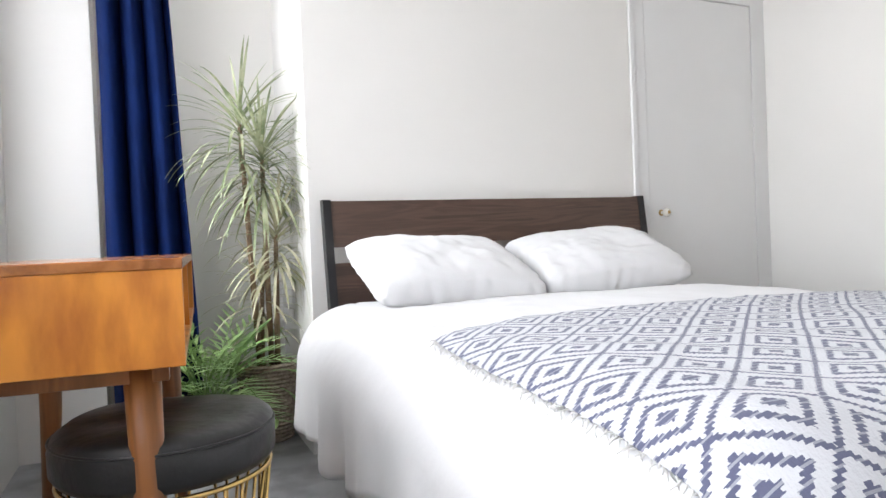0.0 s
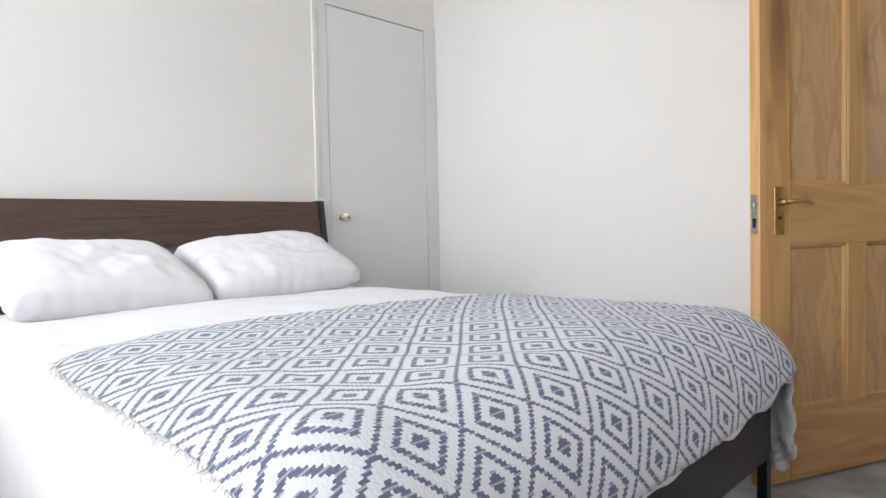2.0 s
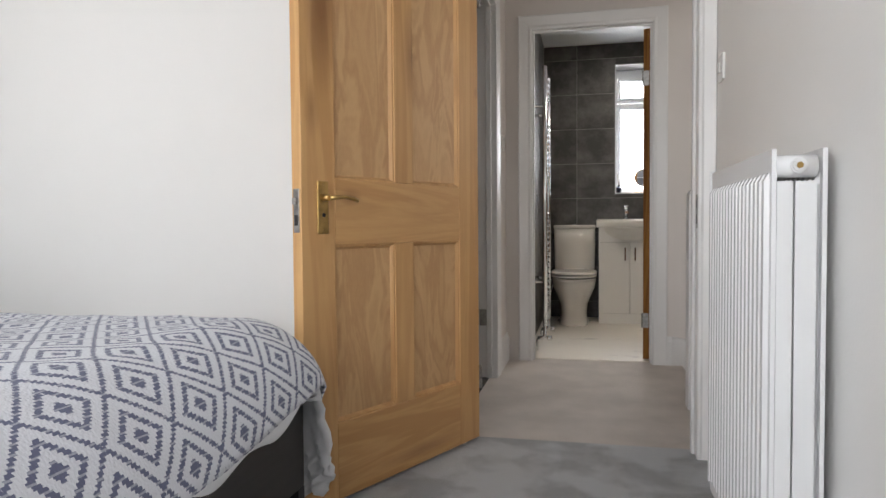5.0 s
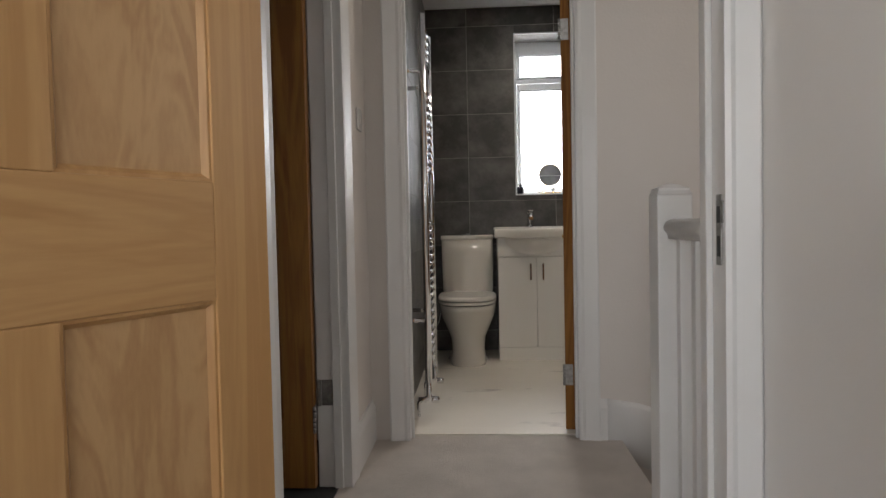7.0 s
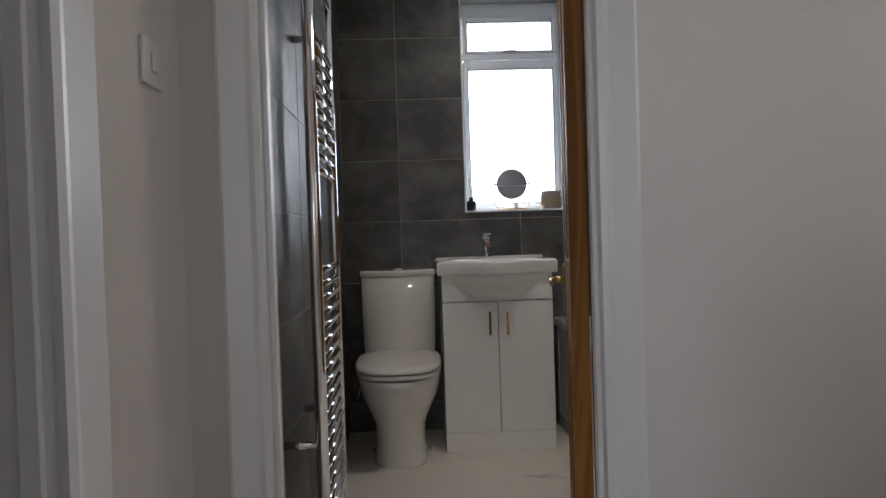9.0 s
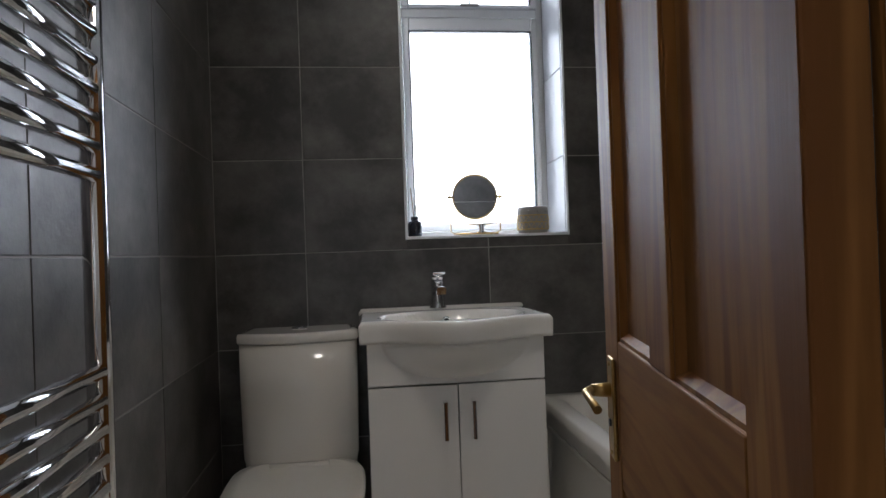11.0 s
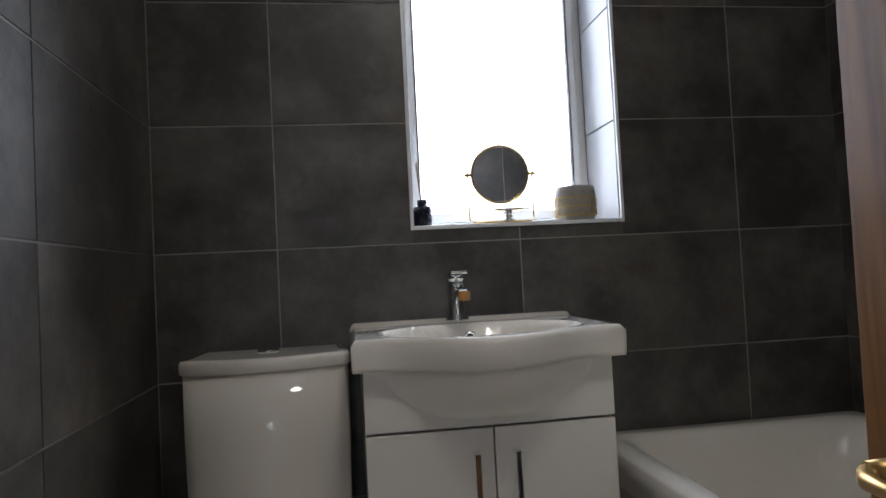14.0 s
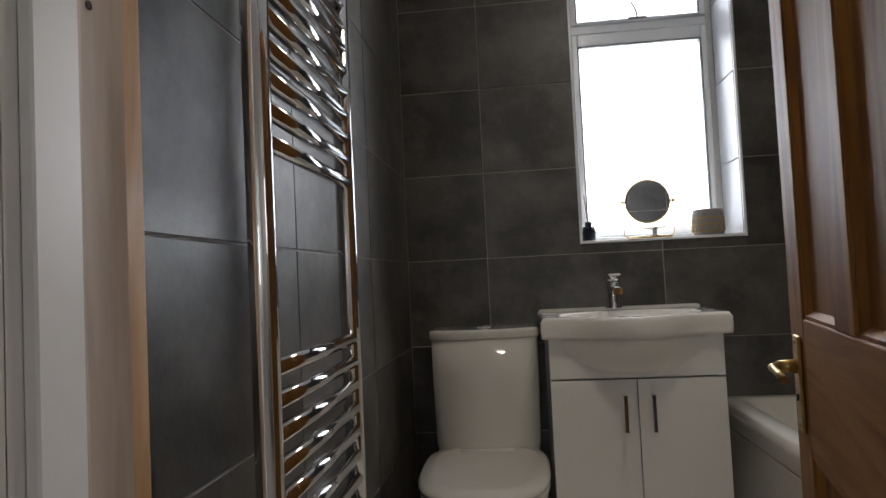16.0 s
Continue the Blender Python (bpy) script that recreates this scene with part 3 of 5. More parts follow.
# local -y is the face seen from the room
panel_door("door_1", Matrix(((-0.906, 0.423, 0, 3.394), (0.423, 0.906, 0, -0.2195), (0, 0, 1, 0), (0, 0, 0, 1))), 0.886, "stripped pine four-panel bedroom door standing open", PINE, stile=0.125, lock=0.13, faces=(-1,))
panel_door("door_2", Matrix(((0, 1, 0, 4.412), (1, 0, 0, -0.03), (0, 0, 1, 0), (0, 0, 0, 1))), 0.79, "dark stained pine four-panel side door standing open", OLD, handle=False, rails=(0.247, 0.75, 0.948))
panel_door("door_3", Matrix(((0.980, -0.198, 0, 5.066), (-0.198, -0.980, 0, -0.962), (0, 0, 1, 0), (0, 0, 0, 1))), 0.71, "varnished pine four-panel bathroom door standing open", (M_VARN_V, M_VARN_H, M_VARN_V), height=2.015, faces=(-1,), rails=(0.2, 0.70, 0.917), grip=0.838)


def strike(name, m, label):
    s = thing(name, m, label, "strike plate", kind="structure")
    part("plate", boxes((-0.012, 0, -0.06, 0.012, 0.002, 0.06), (-0.022, 0, 0.012, -0.012, 0.002, 0.05), bevel=0.0008), M_STEEL, s)
    part("hole", boxes((-0.007, 0.0021, 0.012, 0.006, 0.003, 0.04), (-0.007, 0.0021, -0.045, 0.006, 0.003, -0.01)), M_BLACK, s)


solid("trim_hinge_plate", boxes((4.4525, -0.088, 0.288, 4.4547, -0.05, 0.378), (4.443, -0.048, 0.288, 4.4547, -0.034, 0.378), bevel=0.0008), M_STEEL, "worn steel hinge leaf on the side door lining", "hinge")
solid("trim_bare_rebate", box(bmesh.new(), 5.0552, -1.050, 0.004, 5.066, -1.006, 2.02, 0.002), M_VARN_V, "bare pine rebate behind the bathroom door", "trim")
solid("trim_bare_edge", box(bmesh.new(), 5.143, -0.2785, 0.004, 5.180, -0.2455, 2.05, 0.002), M_BARE, "bare pine edge strip of the bathroom door lining", "trim")
solid("trim_primed_board", boxes((5.0552, -0.2845, 0.004, 5.1425, -0.2455, 2.05), (5.0552, -0.2905, 0.004, 5.072, -0.2847, 2.05), bevel=0.0025), M_PRIMED, "thinly primed pine board inside the bathroom doorway", "trim")
bm = bmesh.new()
for z in (0.72, 1.26):
    tube(bm, [(5.09, -0.2846, z), (5.09, -0.2858, z)], 0.004, 10)
solid("trim_screw_holes", bm, M_BLACK, "dark screw holes in the primed board", "trim")
strike("trim_strike_plate", pose(3.347, -1.0145, 0.885), "worn steel strike plate in the white door lining")


# ---- built-in cupboard in the bedroom ----
def cupboard():
    c = thing("cupboard", pose(2.42, 2.235, 0), "white painted built-in cupboard with a flush door", "cupboard", kind="structure")
    bm = boxes((0.0, -0.012, 0, 0.025, 0.0649, 2.06), (0.025, 0.0, 0, 0.095, 0.0649, 2.06), (0.818, 0.0, 0, 0.915, 0.0649, 2.06), (0.095, 0.0, 2.02, 0.818, 0.0649, 2.06), bevel=0.002)
    part("frame", bm, M_CUPBOARD, c)
    d = part("door", box(bmesh.new(), 0.099, 0.004, 0.05, 0.814, 0.03, 2.015, 0.002), M_CUPBOARD, c)
    bm = lathe(bmesh.new(), [(0.009, 0), (0.009, 0.012), (0.006, 0.02), (0.019, 0.03), (0.022, 0.042), (0.016, 0.054), (0.004, 0.058)], sides=24)
    k = part("knob", bm, M_CERAMIC, d, "white ceramic knob with brass rose")
    k.matrix_basis = pose(0.168, 0.004, 0.923, 90, 0, 0)
    part("rose", lathe(bmesh.new(), [(0.016, 0), (0.016, 0.004), (0.010, 0.008)], sides=20), M_BRASS, k)
    part("cap", lathe(bmesh.new(), [(0.009, 0.056), (0.007, 0.060), (0.002, 0.062)], sides=16), M_BRASS, k)


cupboard()


# ---- windows ----
def window_bedroom():
    w = thing("window_1", pose(-0.34, 1.02, 0.72), "large white framed bedroom window by the desk", "window", kind="structure")
    y0, y1, h = -1.64, 1.64, 1.58
    part("frame", boxes((-0.035, y0, 0, 0.035, y0 + 0.06, h), (-0.035, y1 - 0.06, 0, 0.035, y1, h), (-0.035, y0 + .06, 0, 0.035, y1 - .06, 0.06), (-0.035, y0 + .06, h - 0.06, 0.035, y1 - .06, h), bevel=0.006), M_UPVC, w)
    n = 3
    step = (y1 - y0 - 0.12) / n
    for k in range(n):
        a, b = y0 + 0.06 + k * step, y0 + 0.06 + (k + 1) * step
        s = part("sash", boxes((-0.028, a + .002, .062, 0.05, a + .06, h - .062), (-0.028, b - .06, .062, 0.05, b - .002, h - .062), (-0.028, a + .06, .062, 0.05, b - .06, .12), (-0.028, a + .06, h - .12, 0.05, b - .06, h - .062), bevel=0.008), M_UPVC, w)
        p = part("pane", box(bmesh.new(), -0.004, a + .055, .115, 0.004, b - .055, h - .115), M_GLASS, s)
        p.visible_shadow = False
        part("bead", boxes((0.03, b - .074, .12, 0.046, b - .0601, h - .12), (0.03, a + .0601, .12, 0.046, a + .074, h - .12), bevel=0.004), M_UPVC, s)
    part("window_board", box(bmesh.new(), 0.04, y0 - .02, -0.03, 0.12, y1 + .04, 0.0, 0.006), M_GLOSS, w)


def window_bathroom():
    w = thing("window_2", pose(7.207, -1.148, 1.111), "white framed frosted bathroom window with a top light", "window", kind="structure")
    a, b, h, T = -0.28, 0.278, 1.128, 0.843
    part("frame", boxes((-0.02, a, 0, 0.04, a + .022, h), (-0.02, b - .022, 0, 0.04, b, h), (-0.02, a + .022, 0, 0.04, b - .022, .025), (-0.02, a + .022, h - .075, 0.04, b - .022, h), (-0.02, a + .022, T - .016, 0.04, b - .022, T + .016), bevel=0.004), M_UPVC, w)

    def leaf(nm, lo, hi, rail, foot):
        s = part(nm, boxes((-0.034, a + .024, lo, 0.03, a + .047, hi), (-0.034, b - .047, lo, 0.03, b - .024, hi), (-0.034, a + .047, lo, 0.03, b - .047, lo + foot), (-0.034, a + .047, hi - rail, 0.03, b - .047, hi), bevel=0.005), M_UPVC, w)
        p = part("pane", box(bmesh.new(), -0.003, a + .043, lo + foot - .004, 0.003, b - .043, hi - rail + .004), M_FROST, s)
        p.visible_shadow = False
        part("gasket", boxes((-0.0345, a + .0472, lo + foot, -0.02, a + .0505, hi - rail), (-0.0345, b - .0505, lo + foot, -0.02, b - .0472, hi - rail), (-0.0345, a + .0506, hi - rail - .0035, -0.02, b - .0506, hi - rail - .0002)), M_RUBBER, s)
        return s

    leaf("sash", .027, T - .022, .048, .026)
    top = leaf("top_light", T + .018, h - .077, .024, .012)
    bm = box(bmesh.new(), -0.046, -0.035, T + .020, -0.034, 0.035, T + .029, 0.002)
    tube(bm, [(-0.045, 0.0, T + .028), (-0.055, 0.006, T + .05), (-0.05, 0.022, T + .085)], 0.004, 8)
    part("handle", bm, M_STEEL, top, "slim grey window stay")


window_bedroom()
window_bathroom()


# ---- bathroom tiles ----
ROW, COL, GAP = 0.3075, 0.613, 0.0035
ZROWS = [1.071 + ROW * k for k in range(-4, 6)]
tile_mesh = {}


def tile(parent, w, h, m, material=None):
    key = (round(w, 4), round(h, 4), material is None)
    if key not in tile_mesh:
        bm = box(bmesh.new(), GAP / 2, GAP / 2, 0, w - GAP / 2, h - GAP / 2, 0.008)
        top = [e for e in bm.edges if all(v.co.z > 0.007 for v in e.verts)]
        bmesh.ops.bevel(bm, geom=top, offset=0.0012, segments=1, affect="EDGES")
        tile_mesh[key] = mesh_of("tile", bm, material or M_TILE)
    ob = new("tile", tile_mesh[key])
    ob.parent = parent
    ob.matrix_basis = m


def tile_wall(parent, cols, put, hole=None, rows=ZROWS):
    """Tiles between the column joints; put(s, z) is the pose of a tile's lower corner; hole (s0, s1, z0, z1) is left free."""
    for s0, s1 in zip(cols, cols[1:]):
        for z0, z1 in zip(rows, rows[1:]):
            z0, z1 = max(z0, 0.004), min(z1, CZ)
            if z1 - z0 < 0.02:
                continue
            cells = [(s0, s1, z0, z1)]
            if hole:
                h0, h1, g0, g1 = hole
                cells = []
                if s1 <= h0 or s0 >= h1 or z1 <= g0 or z0 >= g1:
                    cells = [(s0, s1, z0, z1)]
                else:
                    if s0 < h0:
                        cells.append((s0, h0, z0, z1))
                    if s1 > h1:
                        cells.append((h1, s1, z0, z1))
                    # the strips under and over the opening belong to the tiles beside them: no joint between
                    a, b = (h0 - GAP if s0 < h0 else s0), (h1 + GAP if s1 > h1 else s1)
                    if z0 < g0:
                        cells.append((a, b, z0, g0))
                    if z1 > g1:
                        cells.append((a, b, g1, z1))
            for a, b, c, d in cells:
                if b - a > 0.012 and d - c > 0.012:
                    tile(parent, b - a, d - c, put(a, c))


E_ = bpy.data.objects["wall_bathroom_east"]
N_ = bpy.data.objects["wall_bathroom_north"]
S_ = bpy.data.objects["wall_bathroom_south"]
W_ = bpy.data.objects["wall_bathroom_west"]
R = Matrix
# east wall: s runs towards -y
tile_wall(E_, [0.245, 0.534, 1.147, 1.760, 2.07], lambda s, z: R(((0, 0, -1, 6.961), (-1, 0, 0, -s), (0, 1, 0, z), (0, 0, 0, 1))), hole=(0.870, 1.426, 1.112, 2.241))
# north wall: s runs towards +x
tile_wall(N_, [5.056, 5.121, 5.734, 6.347, 6.953], lambda s, z: R(((1, 0, 0, s), (0, 0, -1, -0.237), (0, 1, 0, z), (0, 0, 0, 1))))
tile_wall(S_, [5.062, 5.72, 6.333, 6.953], lambda s, z: R(((-1, 0, 0, 12.015 - s), (0, 0, 1, -2.07), (0, 1, 0, z), (0, 0, 0, 1))))
# west wall round the door
tile_wall(W_, [-2.07, -1.6, -0.99, -0.245], lambda s, z: R(((0, 0, 1, 5.052), (1, 0, 0, s), (0, 1, 0, z), (0, 0, 0, 1))), hole=(-1.056, -0.255, 0.0, 2.062))
# tiled window reveals, in the tile colour lightened for window light, and white trims on their edges
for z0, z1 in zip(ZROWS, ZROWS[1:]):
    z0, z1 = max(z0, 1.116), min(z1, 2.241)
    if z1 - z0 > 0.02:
        tile(E_, 0.214, z1 - z0, R(((1, 0, 0, 6.957), (0, 0, 1, -1.430), (0, 1, 0, z0), (0, 0, 0, 1))), M_LITTILE)
        tile(E_, 0.214, z1 - z0, R(((-1, 0, 0, 7.171), (0, 0, -1, -0.866), (0, 1, 0, z0), (0, 0, 0, 1))), M_LITTILE)
solid("trim_window_edges", boxes((6.949, -1.432, 1.105, 6.958, -1.424, 2.243), (6.949, -0.872, 1.105, 6.958, -0.864, 2.243), (6.949, -1.424, 2.235, 6.958, -0.872, 2.243)),
      M_UPVC, "white tile trim round the window recess", "trim")
solid("window_sill", box(bmesh.new(), 6.946, -1.4235, 1.105, 7.186, -0.8725, 1.115, 0.002), M_UPVC, "white window sill in the tiled recess", "window sill")


# ---- bed ----
BX0, BX1, BY0, BY1 = 0.858, 2.417, 0.05, 2.12


def bed():
    b = thing("bed", pose(1.637, 1.1, 0), "low dark brown bed with a slatted headboard and black posts", "bed")
    ox, oy = 1.637, 1.1

    def bx(nm, x0, y0, z0, x1, y1, z1, m, bev=0.003, label=""):
        return part(nm, box(bmesh.new(), x0 - ox, y0 - oy, z0, x1 - ox, y1 - oy, z1, bev), m, b, label)

    # leaning posts of the headboard
    for x in (BX0, BX1 - 0.032):
        bm = bmesh.new()
        rings = []
        for z, y in ((0.0, 2.07), (0.30, 2.07), (1.005, 2.165)):
            rings.append([(x - ox, y - oy, z), (x + 0.032 - ox, y - oy, z), (x + 0.032 - ox, y + 0.045 - oy, z), (x - ox, y + 0.045 - oy, z)])
        loft(bm, rings)
        for f in bm.faces:
            f.smooth = False
        part("post", bm, M_BLACK, b, "black steel headboard post")
    for lo, hi in ((0.818, 1.0), (0.572, 0.756)):
        bm = bmesh.new()
        y = [2.07 + (z - 0.30) / 0.705 * 0.095 + 0.008 for z in (lo, hi)]
        loft(bm, [[(BX0 + 0.032 - ox, y[k] - oy, z), (BX1 - 0.032 - ox, y[k] - oy, z), (BX1 - 0.032 - ox, y[k] + 0.02 - oy, z), (BX0 + 0.032 - ox, y[k] + 0.02 - oy, z)] for k, z in enumerate((lo, hi))])
        for f in bm.faces:
            f.smooth = False
        part("headboard_plank", bm, M_BROWN, b, "dark brown woodgrain plank")
    bx("side_rail", BX0 + 0.004, 0.09, 0.19, BX0 + 0.026, 2.065, 0.40, M_RAIL)
    bx("side_rail", BX1 - 0.075, 0.09, 0.19, BX1 - 0.053, 2.065, 0.40, M_RAIL)
    bx("footboard", BX0 + 0.004, 0.058, 0.195, BX1 - 0.047, 0.085, 0.42, M_RAIL, 0.004, "near-black foot board")
    for x in (BX0 + 0.004, BX1 - 0.085):
        part("leg", box(bmesh.new(), x - ox, 0.058 - oy, 0, x + 0.038 - ox, 0.085 - oy, 0.1948, 0.002), M_BLACK, b, "black steel leg")
    bx("slat_base", BX0 + 0.03, 0.09, 0.28, BX1 - 0.08, 2.06, 0.31, M_RAIL, 0)
    return b


bed()
solid("mattress", box(bmesh.new(), BX0 + 0.035, 0.095, 0.311, BX1 - 0.085, 2.06, 0.555, 0.045, 4), M_LINEN, "white mattress on the bed base", "mattress", kind="")


def drape(x, y, lift, core, top, r, crease):
    """Lay a flat sheet point over the bed: flat inside the core, round its edge, then hanging down."""
    cx, cy = min(max(x, core[0]), core[2]), min(max(y, core[1]), core[3])
    dx, dy = x - cx, y - cy
    e = math.hypot(dx, dy)
    swell = 0.022 * math.sin(max(0, min(1, (x - 0.8) / 1.5)) * math.pi) * math.sin(max(0, min(1, (y - 0.1) / 1.9)) * math.pi) ** 0.6
    bumps = 0.013 * noise.noise((x * 2.6, y * 2.6, 3.1)) + 0.006 * noise.noise((x * 7 + y * 3, y * 9, 1.7)) + 0.003 * noise.noise((x * 19, y * 12 + x * 6, 4.2))
    R_ = r + lift
    if e < 1e-6:
        return Vector((x, y, top + lift + swell + bumps))
    ux, uy = dx / e, dy / e
    th = min(e / r, math.pi / 2 * 0.97)
    out = R_ * math.sin(th)
    down = R_ * (1 - math.cos(th))
    rest = max(0, e - r * math.pi / 2 * 0.97)
    # folds grow towards the hem
    along = x * abs(uy) + y * abs(ux)
    fold = crease * min(1, rest / 0.25) * (math.sin(along * 17 + 2 * noise.noise((along * 2, 0, 0))) + 0.6 * math.sin(along * 39 + 1))
    out += fold + rest * (0.02 + 0.7 * abs(ux * uy))
    return Vector((cx + ux * out, cy + uy * out, top + lift + swell * max(0, 1 - th) + bumps - down - rest * 0.985))


CORE, TOP, RAD = (0.90, 0.17, 2.235, 2.06), 0.578, 0.17


def sheet(name, x0, x1, y0, y1, nx, ny, lift, crease, material, label, category, thick=0.012, edge=None):
    bm = bmesh.new()
    uvl = bm.loops.layers.uv.new("UVMap")
    grid = {}
    for i in range(nx + 1):
        for j in range(ny + 1):
            u, v = i / nx, j / ny
            x, y = x0 + (x1 - x0) * u, y0 + (y1 - y0) * v
            if edge:
                x, y = edge(x, y, u, v)
            grid[i, j] = (bm.verts.new(drape(x, y, lift, CORE, TOP, RAD, crease)), (x0 + (x1 - x0) * u, y0 + (y1 - y0) * v))
    for i in range(nx):
        for j in range(ny):
            q = [grid[i, j], grid[i + 1, j], grid[i + 1, j + 1], grid[i, j + 1]]
            f = bm.faces.new([a for a, _ in q])
            f.smooth = True
            for lp, (_, c) in zip(f.loops, q):
                lp[uvl].uv = c
    me = bpy.data.meshes.new(name)
    bm.to_mesh(me)
    bm.free()
    me.materials.append(material)
    ob = tagged(new(name, me), label, category)
    s = ob.modifiers.new("thickness", "SOLIDIFY")
    s.thickness, s.offset = thick, 1.0
    return ob


def duvet_edge(x, y, u, v):
    if y < 0.2:
        y += 0.015 * math.sin(x * 9) + 0.012 * math.sin(x * 23 + 1) - 0.055 * max(0, min(1, (1.75 - x) / 0.5))
    if x > 2.3:
        x += 0.02 * math.sin(y * 21) + 0.012 * math.sin(y * 47)
    if x < 0.9:
        x += 0.03 * math.sin(y * 7) + 0.015 * math.sin(y * 19)
    return x, y


sheet("duvet", 0.405, 2.76, -0.075, 1.98, 120, 116, 0.012, 0.016, M_LINEN, "rumpled white cotton duvet hanging over the side", "duvet", 0.02, duvet_edge)


def throw_edge(x, y, u, v):
    corner = (max(0, u - 0.75) / 0.25) ** 2 * max(0, 1 - v / 0.25) ** 2
    return x - 0.10 * (1 - v) ** 0.8 * (1 - u) ** 2 + 0.012 * math.sin(y * 6) * (1 - u) - 0.03 * corner, y + 0.03 * corner + 0.15 * (1 - u) * v - 0.02 * math.sin(x * 3) * v + 0.07 * (1 - v) ** 2 * u ** 3


TX0, TX1, TY0, TY1 = 0.85, 2.57, -0.085, 0.84
throw = sheet("throw", TX0, TX1, TY0, TY1, 150, 90, 0.042, 0.008, M_THROW, "off-white cotton throw with navy diamond weave", "throw", 0.007, throw_edge)


def fringe(name, points, lean, reach, thick):
    """Short cotton tassels hanging from a hem."""
    bm = bmesh.new()
    for p, o in points:
        p, o = Vector(p), Vector(o)
        tip = p + o * reach + Vector((0, 0, lean)) + Vector((random.uniform(-.012, .012), random.uniform(-.012, .012), random.uniform(-.006, .006)))
        midp = (p + tip) / 2 + Vector((random.uniform(-.006, .006), random.uniform(-.006, .006), 0.004))
        tube(bm, [p, midp, tip], [thick, thick * 1.3, thick * 0.6], 5)
    return part(name, bm, M_FRINGE, throw, "off-white cotton fringe")


rows = []
for k in range(150):
    v = k / 149
    y = TY0 + (TY1 - TY0) * v
    rows.append((drape(*throw_edge(TX0, y, 0, v), 0.046, CORE, TOP, RAD, 0.008), (-1, 0.0, 0)))
tagged(fringe("fringe", rows, -0.009, 0.007, 0.0012), kind="stuff")
rows = []
for k in range(260):
    v = k / 259
    y = TY0 + (TY1 - TY0) * v
    rows.append((drape(*throw_edge(TX1, y, 1, v), 0.046, CORE, TOP, RAD, 0.008), (0.5, -0.2, 0)))
tagged(fringe("fringe", rows, -0.055, 0.042, 0.0034), kind="stuff")


def pillow(m, seed, label):
    ob = tagged(new("pillow", mesh_of("pillow", superpad(bmesh.new(), 0.67, 0.445, 0.185, 64, 40, 0.36, 0.012, seed), M_LINEN)), label, "pillow", "pillows on the bed")
    ob.matrix_basis = m


pillow(pose(1.225, 1.842, 0.718, 22, 3, 3), 4.0, "plump white cotton pillow leaning on the headboard")
pillow(pose(1.908, 1.868, 0.722, 22, -3, -5), 12.0, "plump white cotton pillow with a wrinkled corner")


# ---- desk and stool ----
def desk():
    m = Matrix.Translation((0.296, 0.781, 0)) @ pose(0, 0, 0, 0, 0, -3.5)
    d = thing("desk", m, "orange-brown acacia desk with an open shelf front", "desk")
    W, Ln, z0, z1 = 0.46, 0.98, 0.64, 0.82
    part("top", box(bmesh.new(), -W, 0, z1 - 0.018, 0, Ln, z1, 0.002), M_DESK_T, d)
    part("end_panel", box(bmesh.new(), -W, 0.002, z0, -0.001, 0.02, z1 - 0.0181, 0.002), M_DESK, d)
    part("end_panel", box(bmesh.new(), -W, Ln - 0.02, z0, -0.001, Ln - 0.002, z1 - 0.0181, 0.002), M_DESK, d)
    part("bottom_board", box(bmesh.new(), -W, 0.02, z0, -0.002, Ln - 0.02, z0 + 0.018, 0.002), M_DESK, d)
    part("back_board", box(bmesh.new(), -W, 0.02, z0 + 0.018, -W + 0.015, Ln - 0.02, z1 - 0.0181), M_DESK, d)
    part("divider", box(bmesh.new(), -W + 0.015, Ln / 2 - 0.009, z0 + 0.018, -0.004, Ln / 2 + 0.009, z1 - 0.0181), M_DESK, d)
    part("under_frame", boxes((-W + 0.06, 0.05, z0 - 0.03, -0.03, 0.08, z0), (-W + 0.06, Ln - 0.08, z0 - 0.03, -0.03, Ln - 0.05, z0), (-W + .06, .08, z0 - .03, -W + .09, Ln - .08, z0), bevel=0.002), M_DESK_L, d)
    for x, sx in ((-0.075, 0.012), (-W + 0.085, -0.012)):
        for y, sy in ((0.075, -0.008), (Ln - 0.075, 0.008)):
            part("leg", tube(bmesh.new(), [(x, y, z0 - 0.001), (x + sx * 0.4, y + sy * .4, 0.4), (x + sx * 2, y + sy * 2, 0)], [0.031, 0.027, 0.017], 20), M_DESK_L, d, "turned tapering wooden leg")


desk()


